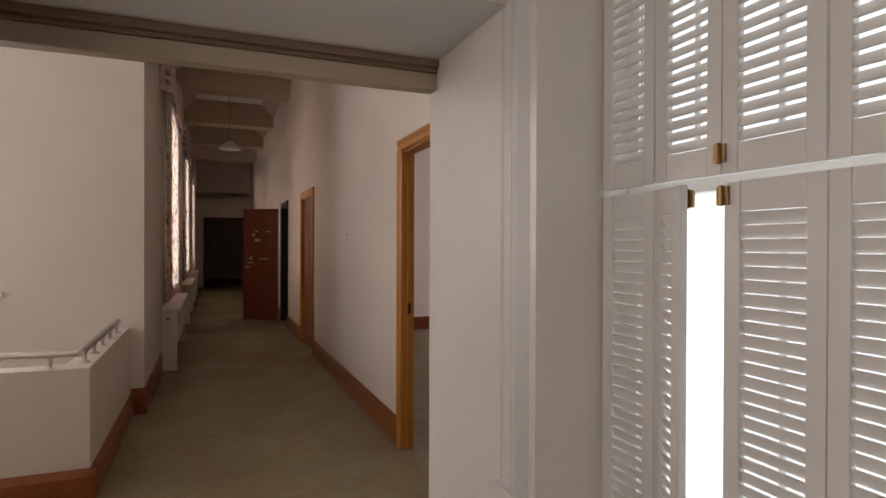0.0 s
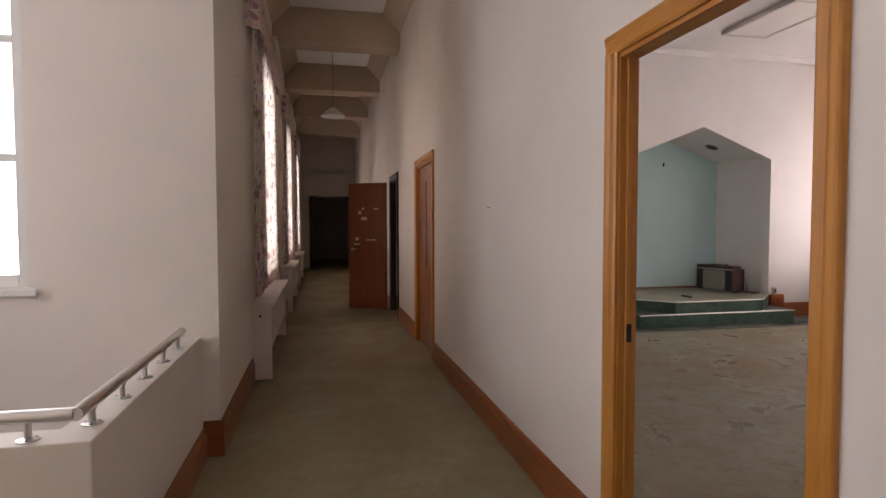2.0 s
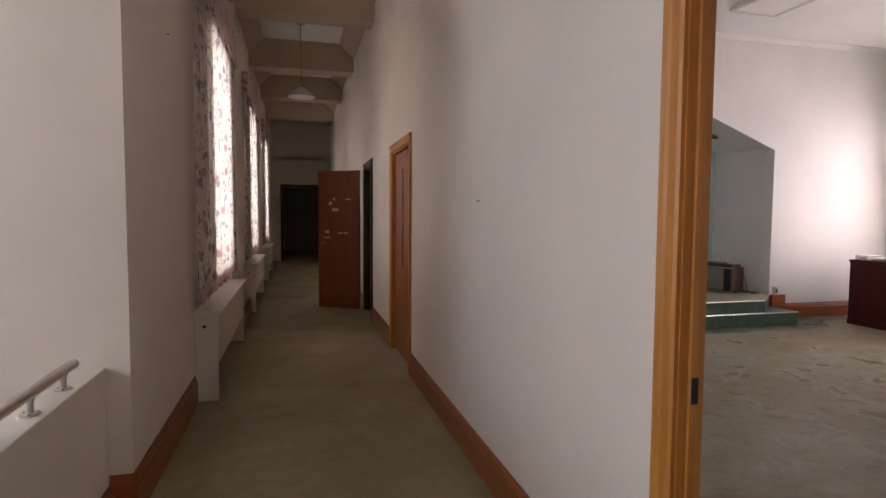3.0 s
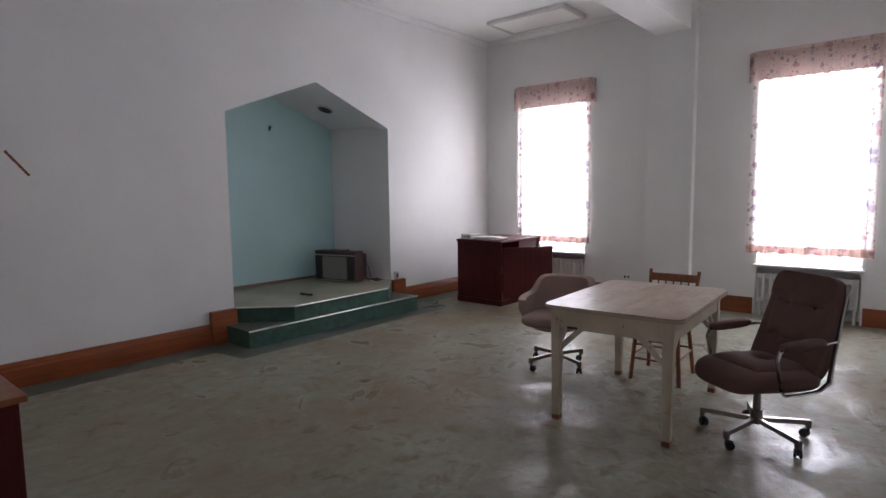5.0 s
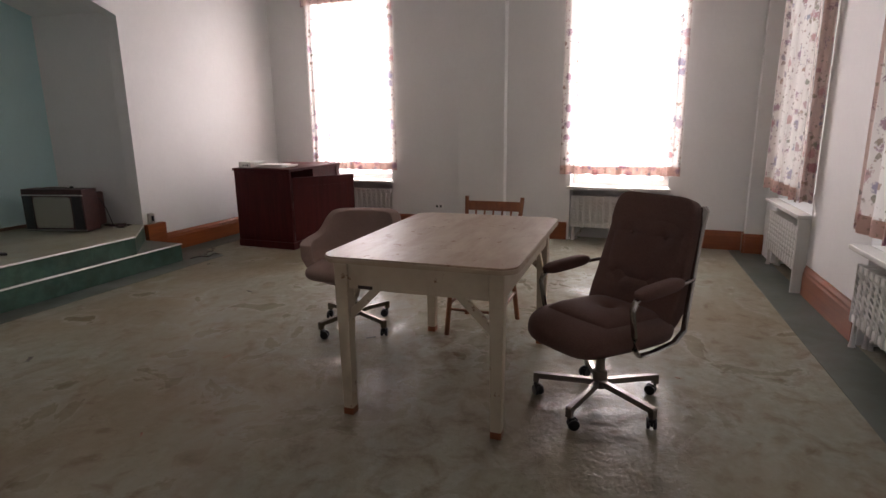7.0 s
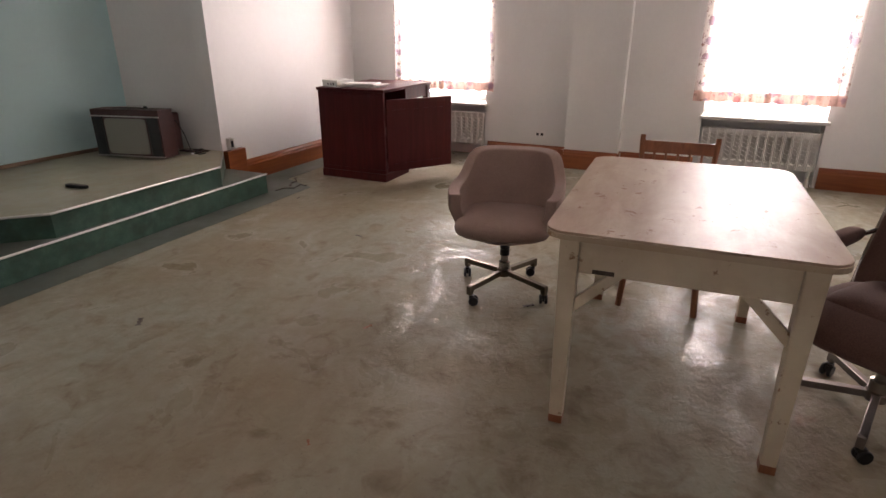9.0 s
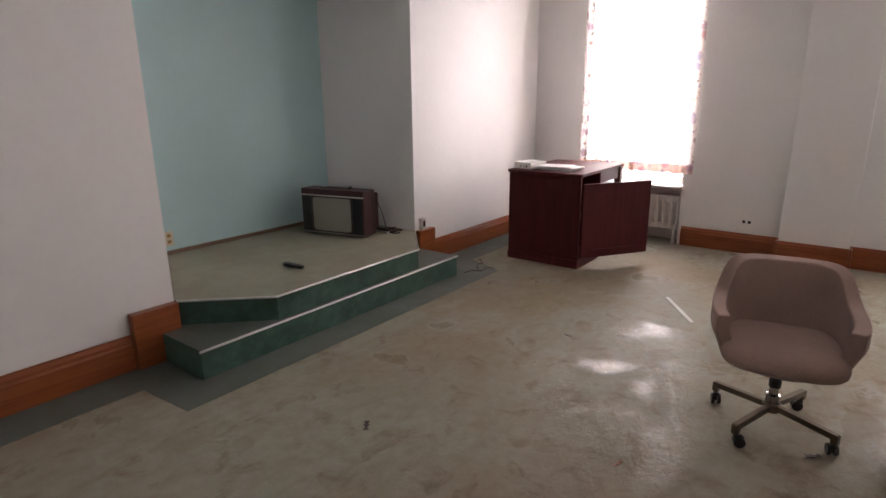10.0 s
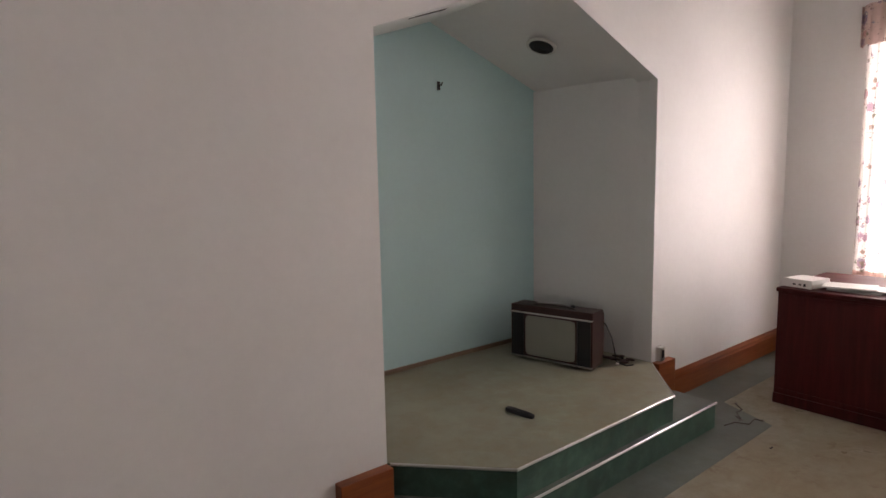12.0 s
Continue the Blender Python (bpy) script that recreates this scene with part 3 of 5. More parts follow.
for a, b in RW:
    structure("floor_niche", box(WX + 0.051, WX + 0.21, a, b, -0.06, -0.001), "floor_room", "worn lino floor in the radiator niche")
    structure("wall_niche", box(WX + 0.20, WX + 0.34, a - 0.01, b + 0.01, -0.05, NICHE + 0.01), "room_wall", "painted back of the radiator niche")
SWN = [(7.70, 8.66), (5.66, 6.63)]
structure("wall_side", wall_cells("x", HX + 0.08 - SX, WX - SX, -0.35, 0, 0, ROOM_H, [(a - SX, b - SX, *h) for a, b in SWN for h in ((0, NICHE), (SILL, 2.80))]), "room_wall", "off-white painted side wall with windows over radiators").matrix_world = SIDE
for a, b in SWN:
    structure("wall_niche_side", box(a - SX - 0.01, b - SX + 0.01, -0.34, -0.20, -0.05, NICHE + 0.01), "room_wall", "painted back of the radiator niche").matrix_world = SIDE
A0, A1, EAVE, APEX, AM = 4.675, 6.935, 2.32, 2.757, 5.805
structure("wall_alcove", wall_cells("x", RX + 0.02, WX, AY, AY + 0.15, 0, ROOM_H, [(A0, A1, 0, ROOM_H)]), "room_wall", "off-white painted wall beside the gabled alcove")
structure("wall_alcove_gable", join(prism([(A0, EAVE), (AM, APEX), (AM, ROOM_H), (A0, ROOM_H)], "y", AY, AY + 0.15), prism([(AM, APEX), (A1, EAVE), (A1, ROOM_H), (AM, ROOM_H)], "y", AY, AY + 0.15)), "room_wall", "off-white painted wall above the gabled alcove")
AB = 10.19
structure("wall_alcove_back", prism([(A0 - 0.1, 0), (A1 + 0.1, 0), (A1 + 0.1, EAVE), (AM, APEX + 0.1), (A0 - 0.1, EAVE)], "y", AB, AB + 0.1), "teal", "pale teal painted back wall of the alcove")
structure("wall_alcove_side", prism([(A1, AY + 0.15), (A1 + 0.1, AY + 0.15), (A1 + 0.1, AB), (6.86, AB)], "z", 0, EAVE + 0.05), "room_wall", "off-white painted side of the alcove")
structure("wall_alcove_side_west", box(A0 - 0.1, A0, AY + 0.15, AB, 0, EAVE), "room_wall", "off-white painted side of the alcove")
structure("ceiling_alcove", join(prism([(A0 - 0.1, EAVE), (AM, APEX), (AM, APEX + 0.1), (A0 - 0.1, EAVE + 0.1)], "y", AY + 0.15, AB), prism([(AM, APEX), (A1 + 0.1, EAVE), (A1 + 0.1, EAVE + 0.1), (AM, APEX + 0.1)], "y", AY + 0.15, AB)), "room_wall", "sloping off-white ceiling of the alcove")
structure("ceiling_room", prism([(RX + 0.002, 2.43), (WX + 0.3, 3.055), (WX + 0.3, AY + 0.1), (RX + 0.002, AY + 0.1)], "z", ROOM_H, ROOM_H + 0.1), "ceiling", "off-white ceiling of the room")
structure("beam_room", box(RX + 0.02, WX, 6.02, 6.45, 3.42, ROOM_H, 0.012), "ceiling", "off-white ceiling beam across the room")
structure("pilaster_windows", box(WX - 0.12, WX + 0.01, 5.96, 6.50, 0, ROOM_H, 0.003), "room_wall", "off-white pilaster under the ceiling beam")
structure("pilaster_corner", box(WX - 0.12, WX + 0.01, 3.1, 3.48, 0, ROOM_H, 0.003), "room_wall", "off-white corner pilaster")
skirting("baseboard_pilaster", "y", 5.96, 6.50, WX - 0.12, -1, "oak_y", 0.195)
for y in (5.9375, 6.5005):
    structure("baseboard_return", box(WX - 0.1425, WX - 0.023, y, y + 0.022, 0, 0.19, 0.003), "oak_x", "orange varnished oak skirting return")
structure("baseboard_return_corner", box(WX - 0.1425, WX - 0.023, 3.4805, 3.5025, 0, 0.19, 0.003), "oak_x", "orange varnished oak skirting return")
skirting("baseboard_pilaster_corner", "y", 3.25, 3.48, WX - 0.12, -1, "oak_y", 0.195)
crown = [(0, 0), (0.07, 0), (0.07, -0.012), (0.04, -0.03), (0.025, -0.055), (0, -0.06)]
structure("trim_crown_alcove", prism([(AY - p, ROOM_H + z) for p, z in crown], "x", RX, WX), "ceiling", "off-white cornice along the ceiling")
structure("trim_crown_windows", prism([(WX - p, ROOM_H + z) for p, z in crown], "y", SY, AY), "ceiling", "off-white cornice along the ceiling")
structure("trim_crown_side", prism([(p, ROOM_H + z) for p, z in crown], "x", RX - SX + 0.1, WX - SX), "ceiling", "off-white cornice along the ceiling").matrix_world = SIDE

# stage in the alcove: a wide lower step, a platform with cut corners
stage = thing("alcove_stage", "two-step green lino stage with aluminium nosings in the alcove", "stage", kind="structure")
S1, S2 = 0.172, 0.336
part("lower_step", prism([(4.555, 8.665), (6.945, 8.665), (6.945, AY - 0.001), (4.555, AY - 0.001)], "z", 0.0, S1, 0.006), "step_green", stage, "green marbled lower step")
top = [(5.10, 8.695), (6.46, 8.695), (A1 - 0.002, AY), (A1 - 0.002, AY + 0.15), (6.858, AB - 0.002), (A0 + 0.002, AB - 0.002), (A0 + 0.002, AY)]
part("platform", prism(top, "z", S1 + 0.001, S2 - 0.004), "step_green", stage, "green marbled platform with cut corners")
part("platform_covering", prism(top, "z", S2 - 0.004, S2), "floor_stage", stage, "worn grey-green lino on the platform")
part("step_covering", prism([(4.56, 8.67), (6.94, 8.67), (6.94, AY - 0.003), (4.56, AY - 0.003)], "z", S1, S1 + 0.0035), "floor_dark", stage, "dark green lino tread")
part("nosing", tube([(4.55, 8.662, S1 - 0.003), (6.95, 8.662, S1 - 0.003)], 0.01, 8, flat=(0.005, 0.008)), "alu", stage, "scuffed aluminium nosing")
part("nosing", tube([(A0 + 0.01, AY - 0.012, S2 - 0.006), (5.095, 8.69, S2 - 0.006), (6.465, 8.69, S2 - 0.006), (A1 - 0.01, AY - 0.012, S2 - 0.006)], 0.01, 8, flat=(0.005, 0.008)), "alu", stage, "scuffed aluminium nosing")
part("back_strip", box(A0 + 0.01, 6.855, AB - 0.02, AB - 0.001, S2, S2 + 0.03, 0.003), "brown_trim", stage, "dark wooden strip at the back edge")
for x0, x1 in ((4.40, 4.673), (6.937, 7.16)):
    structure("trim_plinth", box(x0, x1, AY - 0.06, AY - 0.001, 0.0 if x0 < 5 else 0.0, 0.335, 0.005), "oak_x", "raised orange oak plinth block beside the stage")


# ---- doors ----
def door_casing(name, y0, y1, top_z, x, out, label, upright="oak", across="oak_head"):
    """Moulded casing round a doorway in a wall along y, and the jamb lining in the opening."""
    d = thing(name, label, "door frame", kind="structure")
    w = 0.078
    prof = [(0.0, 0.0), (0.0, 0.012), (0.010, 0.018), (0.040, 0.019), (0.052, 0.023), (0.070, 0.025), (0.076, 0.021), (w, 0.015), (w, 0.0)]
    for side, s in ((y0, -1), (y1, 1)):
        part("casing", prism([(x + out * (q + 0.001), side + s * (p - 0.004)) for p, q in prof], "z", 0, top_z), upright, d)
    part("head_casing", prism([(x + out * (q + 0.001), top_z + p - 0.004) for p, q in prof], "y", y0 - w + 0.004, y1 + w - 0.004), across, d)
    for side, s in ((y0, 1), (y1, -1)):
        part("jamb", box(HX - 0.001, RX + 0.016, min(side, side + s * 0.01), max(side, side + s * 0.01), 0, top_z - 0.002), upright, d)
        part("stop", box(HX + 0.025, HX + 0.05, min(side + s * 0.0105, side + s * 0.022), max(side + s * 0.0105, side + s * 0.022), 0, top_z - 0.022, 0.003), upright, d)
    part("head_jamb", box(HX - 0.001, RX + 0.016, y0 + 0.0105, y1 - 0.0105, top_z - 0.022, top_z - 0.002), across, d)
    return d


# prism along y takes (x, z); the casings along z take (x, y)
c1 = door_casing("door_frame_1", D1[0], D1[1], 2.03, HX, -1, "open doorway with varnished oak casing and jambs")
part("strike_plate", box(HX + 0.028, HX + 0.048, D1[1] - 0.026, D1[1] - 0.022, 0.92, 0.99), "dark_gap", c1, "dark metal strike plate")
c2 = door_casing("door_frame_2", D2[0], D2[1], 2.05, HX, -1, "varnished oak casing round a closed door")
c3 = door_casing("door_frame_3", D3[0], D3[1], 2.07, HX, -1, "dark varnished casing round an open door", "dark_wood", "dark_wood")
d2 = thing("door_2", "closed varnished oak door with narrow panels", "door", kind="structure")
part("leaf", box(HX + 0.03, HX + 0.065, D2[0] + 0.022, D2[1] - 0.022, 0.008, 2.025, 0.003), "chair_wood", d2)
for y in (D2[0] + 0.10, D2[0] + 0.50):
    part("panel", box(HX + 0.022, HX + 0.031, y, y + 0.30, 0.9, 1.85, 0.004), "chair_wood", d2)
leaf = thing("door_3", "red-brown wooden door standing open with torn paper marks", "door", pose(1.50, 11.08, 0, 0, 0, 147), kind="structure")
part("leaf", box(0, 0.68, -0.02, 0.02, 0.01, 2.05, 0.003), "door_red", leaf)
part("handle", join(tube([(0.61, 0.02, 0.98), (0.61, 0.065, 0.98), (0.52, 0.07, 0.98)], 0.009, 8), lathe([(0.025, 0), (0.025, 0.006)], 12), pose(0.61, 0.02, 0.98, -90, 0, 0)), "steel", leaf, "steel lever handle", True)
random.seed(5)
for i in range(9):
    u, z = random.uniform(0.08, 0.5), random.choice((1.05, 1.12, 1.45, 1.55, 1.62))
    part("paper_scrap", box(u, u + random.uniform(0.04, 0.12), 0.0205, 0.0225, z, z + random.uniform(0.015, 0.05)), "ivory", leaf, "torn scrap of paper left on the door")
structure("door_frame_end", join(join(box(0.14, 0.22, 20.27, 20.3, 0, 2.28), box(1.325, 1.405, 20.27, 20.3, 0, 2.28)), box(0.2201, 1.3249, 20.27, 20.3, 2.2, 2.28)), "dark_wood", "dark wooden frame round the end doorway")


# ---- windows ----
def pleats(width, z0, z1, waves, depth, seed, flare=0.0, rows=12):
    """A hanging cloth: pleated sheet along x, out along y."""
    rnd = random.Random(seed)
    ph = [rnd.uniform(0, 6.28) for _ in range(4)]
    n = int(waves * 10)
    bm = bmesh.new()
    grid = []
    for j in range(rows + 1):
        f = j / rows
        row = []
        for i in range(n + 1):
            u = i / n
            a = 2 * math.pi * waves * u
            y = depth * (0.55 + 0.45 * (1 - f)) * (math.sin(a + ph[0] + 0.5 * math.sin(3 * u + ph[1])) + 0.35 * math.sin(0.53 * a + ph[2] + f * 0.6))
            x = (u - 0.5) * (width + flare * (1 - f)) + 0.006 * math.sin(2.3 * a + ph[3])
            z = z0 + (z1 - z0) * f + (0.006 * math.sin(0.7 * a + ph[1]) if j == 0 else 0)
            row.append(bm.verts.new((x, y, z)))
        grid.append(row)
    for A, B in zip(grid, grid[1:]):
        for k in range(n):
            bm.faces.new((A[k], A[k + 1], B[k + 1], B[k]))
    return bm


def window_unit(number, m, width, z0, z1, depth, bars, label):
    """Timber sash in the opening; local x along the wall, y into the room, origin on the wall's face at floor level."""
    w = thing("window_%d" % number, label, "window", m, kind="structure")
    h = width / 2
    y = -depth
    part("window_frame", join(join(box(-h, -h + 0.06, y - 0.05, y + 0.03, z0, z1, 0.004), box(h - 0.06, h, y - 0.05, y + 0.03, z0, z1, 0.004)),
                              join(box(-h + 0.061, h - 0.061, y - 0.05, y + 0.03, z1 - 0.06, z1, 0.004), box(-h + 0.061, h - 0.061, y - 0.05, y + 0.03, z0, z0 + 0.07, 0.004))), "trim_white", w)
    levels = [z0 + 0.07, *bars, z1 - 0.06]
    for b in bars:
        part("sash_bar", box(-h + 0.061, h - 0.061, y - 0.03, y + 0.02, b - 0.022, b + 0.022, 0.004), "trim_white", w)
    for a, b in zip(levels, levels[1:]):
        p = part("pane", box(-h + 0.061, h - 0.061, y - 0.008, y - 0.003, a + 0.022, b - 0.022), "glass", w)
        p.visible_shadow = False
    return w


def curtain(m, width, z0, z1, seed, valance=True, waves=11, out=0.0, depth=0.022, label="translucent floral cotton curtains with a gathered valance"):
    c = thing("curtain", label, "curtain", m, "floral curtains")
    for s in (-1, 1):
        bm = moved(pleats(width / 2 + 0.02, z0, z1 - 0.05, waves / 2, depth, seed + s, 0.02), pose(s * width / 4, 0.06 + out, 0))
        part("drape", bm, "print", c, "thin floral drape, lit from behind", True)
        hem = moved(pleats(width / 2 + 0.02, z0, z1 - 0.05, waves / 2, depth, seed + s, 0.02, 24), pose(s * width / 4, 0.064 + out, 0))
        bmesh.ops.delete(hem, geom=[v for v in hem.verts if v.co.z > z0 + 0.14], context="VERTS")
        part("hem", hem, "hem", c, "doubled pinkish hem", True)
    if out > 0.02:
        for s in (-1, 1):
            bm = moved(pleats(out + 0.05, z0, z1 - 0.05, 1.5, 0.012, seed + 3 * s), pose(s * (width / 2 + 0.012), 0.012 + (out + 0.05) / 2, 0, 0, 0, 90))
            # the return's shade is put into the colour: darker, opaque valance cloth
            part("drape_return", bm, "valance", c, "floral drape turned back to the wall, its shade put in as darker cloth", True)
    part("rod", tube([(-width / 2 - 0.03, 0.0, z1 - 0.07), (-width / 2 - 0.03, 0.075 + out, z1 - 0.07), (width / 2 + 0.03, 0.075 + out, z1 - 0.07), (width / 2 + 0.03, 0.0, z1 - 0.07)], 0.008, 8), "ivory", c)
    if valance:
        vb = pleats(width + 0.10, z1 - 0.33, z1, waves * 1.6, 0.008, seed + 9, 0.02, 8)
        for v in vb.verts:
            f = (z1 - v.co.z) / 0.33
            v.co.y += 0.105 + out + 0.02 * math.sin(min(1, f * 4) * math.pi) + 0.012 * f
            side = max(0.0, abs(v.co.x) - width / 2)
            v.co.y -= side * 1.2
        part("valance", vb, "valance", c, "gathered floral valance", True)
        for s in (-1, 1):
            part("valance_return", box(s * (width / 2 + 0.06) - 0.004, s * (width / 2 + 0.06) + 0.004, 0.0, 0.06 + out, z1 - 0.33, z1 - 0.005, 0.003), "valance", c)
    return c


def to_wall(wall, a):
    """Local frame on a wall: y points into the space."""
    return {"windows": pose(WX, a, 0, 0, 0, 90), "side": SIDE @ pose(a - SX, 0, 0), "corridor": pose(LX, a, 0, 0, 0, -90), "stair": pose(a, 5.54, 0, 0, 0, 180)}[wall]


ROOM_POWER, SIDE_POWER, HALL_POWER, STAIR_POWER = 114, 6, 0.4, 25
number = 1
for k, (a, b) in enumerate(RW):
    mid = (a + b) / 2
    window_unit(number, to_wall("windows", mid), b - a, SILL, 2.80, 0.24, [1.70], "tall white timber sash window")
    curtain(to_wall("windows", mid), 1.17, 0.74, 3.035, 20 + k * 5)
    window_light("window_daylight", pose(WX + 0.33, mid, 1.72, 0, 90, 0), 2.1, b - a, ROOM_POWER, spread=150)
    number += 1
for k, (a, b) in enumerate(SWN):
    mid = (a + b) / 2
    window_unit(number, to_wall("side", mid), b - a, SILL, 2.80, 0.24, [1.70], "tall white timber sash window")
    curtain(to_wall("side", mid), 0.95, 0.70, 3.09, 60 + k * 5, waves=6, out=0.035, depth=0.03)
    window_light("window_daylight", SIDE @ pose(mid - SX, -0.33, 1.72, 90, 0, 0), b - a, 2.1, SIDE_POWER)
    number += 1
for k, (a, b) in enumerate(WINS):
    mid = (a + b) / 2
    window_unit(number, to_wall("corridor", mid), b - a, 0.85, 3.0, 0.24, [1.9], "tall white timber sash window")
    curtain(to_wall("corridor", mid - 0.35), b - a + 1.1, 0.76, 3.35, 90 + k * 5, waves=14, label="floral curtains at a corridor window")
    window_light("window_daylight", pose(LX - 0.33, mid, 1.9, 0, -90, 0), 2.1, b - a, HALL_POWER)
    number += 1
window_unit(number, to_wall("stair", (SW[0] + SW[1]) / 2), SW[1] - SW[0], SW[2], SW[3], 0.06, [1.75, 2.40], "bare stairwell window in a white metal frame")
structure("sill_stairwell", box(SW[0] - 0.05, SW[1] + 0.05, 5.50, 5.56, SW[2] - 0.045, SW[2] - 0.005, 0.006), "trim_white", "white window sill")
window_light("window_daylight", pose((SW[0] + SW[1]) / 2, 5.83, 2.19, -90, 0, 0), SW[1] - SW[0], SW[3] - SW[2], STAIR_POWER, (0.74, 0.86, 1.0))

# unseen window and lamp, added to lift the stair wall and hall floor
window_unit(number + 1, pose(-4.0, 4.1, 0, 0, 0, -90), 2.2, 0.9, 3.6, 0.05, [2.0, 2.8], "unseen wide stairwell window, added to brighten the stairwell")
window_light("window_daylight", pose(-4.12, 4.1, 2.25, 0, -90, 0), 2.7, 2.2, 54, (0.67, 0.82, 1.0))
# glowing sheets outside the windows stand in for bright sky, strength tuned per side
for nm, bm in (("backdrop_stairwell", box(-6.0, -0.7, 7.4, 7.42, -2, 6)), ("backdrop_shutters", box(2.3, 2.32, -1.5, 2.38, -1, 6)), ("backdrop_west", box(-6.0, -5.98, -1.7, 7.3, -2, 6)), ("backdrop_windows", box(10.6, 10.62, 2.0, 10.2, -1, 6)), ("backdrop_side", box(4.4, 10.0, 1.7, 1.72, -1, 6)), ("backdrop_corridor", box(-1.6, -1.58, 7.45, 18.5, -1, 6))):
    structure(nm, bm, {"backdrop_side": "glare_dim", "backdrop_west": "glare_dim", "backdrop_shutters": "glare_blue"}.get(nm, "glare"), "glowing sheet standing in for the overcast sky outside the window")

# ---- the passage at the start: jamb, soffit, shuttered window ----
JX, PY = 1.246, 1.752
structure("wall_passage_jamb", box(JX, HX + 0.09, PY, 2.62, 0, HALL_H), "jamb_gloss", "cream painted jamb of the passage")
structure("soffit_passage", box(-1.0, JX, 1.93, 2.489, 2.155, 2.8), "ceiling", "off-white soffit of the passage")
structure("ceiling_vestibule", box(-1.2, RX + 0.5, -1.6, 1.93, 2.8, 2.9), "ceiling", "off-white ceiling")
structure("trim_header", box(-0.31, JX - 0.001, 2.545, 2.618, 2.035, 2.105, 0.006), "header_tan", "tan header board over the passage")
structure("trim_header_rail", join(box(-0.31, JX - 0.001, 2.53, 2.618, 2.1055, 2.122, 0.004), box(-0.31, JX - 0.001, 2.51, 2.618, 2.1225, 2.154, 0.006)), "brown_trim", "dark wooden moulding over the header")
structure("wall_passage_west", box(-0.75, -0.31, 1.93, 2.489, 0, 2.155), "dark_wood", "dark timber jamb of the passage")
# hole in this wall takes an added window out of view
structure("wall_vestibule_west", wall_cells("y", -1.6, 2.49, -1.2, -1.0, 0, 2.8, [(-0.3, 1.5, 0.7, 2.4)]), "hall_wall", "cream painted wall")
structure("wall_vestibule_south", box(-1.2, RX + 0.5, -1.7, -1.6, 0, 2.8), "hall_wall", "cream painted wall")
structure("wall_vestibule_east", wall_cells("y", -1.6, PY, JX, 1.66, 0, 2.8, [(0.05, PY, 0.35, 2.75)]), "hall_wall", "cream painted wall with a shuttered window")
# window and lamp out of view, added to brighten jamb, shutters and soffit
window_unit(number + 3, pose(-1.0, 0.6, 0, 0, 0, -90), 1.8, 0.7, 2.4, 0.1, [1.5], "unseen plain white window, added to brighten the passage jamb")
window_light("window_daylight", pose(-1.22, 0.6, 1.55, 0, -90, 0), 1.7, 1.8, 18, (0.84, 0.92, 1.0))
# moulded panel frame on the jamb
pm = [(0, 0), (0.008, 0.012), (0.02, 0.018), (0.032, 0.010), (0.042, 0.022), (0.055, 0.024), (0.068, 0.0)]
jamb_trim = thing("jamb_moulding", "white moulded corner trim on the passage jamb", "moulding", kind="structure")
part("moulding", prism([(JX - q - 0.001, 1.965 - p * 2.6) for p, q in pm], "z", 0.62, 2.14), "trim_white", jamb_trim)
part("plinth", box(JX - 0.03, JX - 0.001, 1.755, 1.99, 0.0, 0.615, 0.006), "trim_white", jamb_trim)

# louvred shutters
SHX = 1.49
window_unit(number + 2, pose(1.55, 0.9, 0, 0, 0, 90), 1.7, 0.35, 2.75, 0.06, [1.55], "tall window behind louvred shutters")
window_light("window_daylight", pose(1.70, 0.9, 1.55, 0, 90, 0), 2.4, 1.7, 5.5, (0.62, 0.82, 1.0))


def shutter(m, width, z0, z1, tilt, label, pitch=0.031):
    """A louvred shutter leaf; local x along the leaf from its hinge, y through it."""
    s = thing("shutter", label, "shutter", m, "louvred window shutters")
    st, rl = 0.042, 0.07
    for x in (0.0, width - st):
        part("stile", box(x, x + st, -0.011, 0.011, z0, z1, 0.003), "trim_white", s)
    for z in (z0, z1 - rl):
        part("rail", box(st + 0.0005, width - st - 0.0005, -0.010, 0.010, z, z + rl, 0.003), "trim_white", s)
    me = None
    n = int((z1 - z0 - 2 * rl) / pitch)
    for i in range(n):
        z = z0 + rl + pitch * (i + 0.5)
        if me is None:
            slat = part("slat", box(st + 0.001, width - st - 0.001, -0.0155, 0.0155, -0.0018, 0.0018, 0.0008, segments=1), "trim_white", s)
            me = slat.data
        else:
            slat = new("slat", me)
            slat.parent = s
        slat.matrix_local = pose(0, 0, z, tilt, 0, 0)
    part("tilt_rod", box(width / 2 - 0.006, width / 2 + 0.006, 0.024, 0.034, z0 + rl + 0.03, z1 - rl - 0.03, 0.002), "trim_white", s)
    return s


low_z, mid_z, top_z = 0.40, 1.545, 2.70
L1 = "white louvred shutter leaf with closed slats, daylight between them"
L2 = "white louvred shutter leaf with half-open slats, bright daylight behind"
for y, w in ((1.745, 0.215), (1.302, 0.240), (1.06, 0.245), (0.81, 0.245), (0.56, 0.245)):
    shutter(pose(SHX, y, 0, 0, 0, -90), w, low_z, mid_z - 0.012, -69.5, L1)
for y, w in ((1.745, 0.215), (1.527, 0.215), (1.31, 0.245), (1.06, 0.245), (0.81, 0.245), (0.56, 0.245)):
    shutter(pose(SHX, y, 0, 0, 0, -90), w, mid_z + 0.006, top_z, 59, L2)
# one lower leaf stands a little open on its hinge
shutter(pose(SHX, 1.527, 0, 0, 0, -110), 0.15, low_z, mid_z - 0.012, -69.5, "white louvred shutter leaf standing ajar, a strip of daylight beside it")
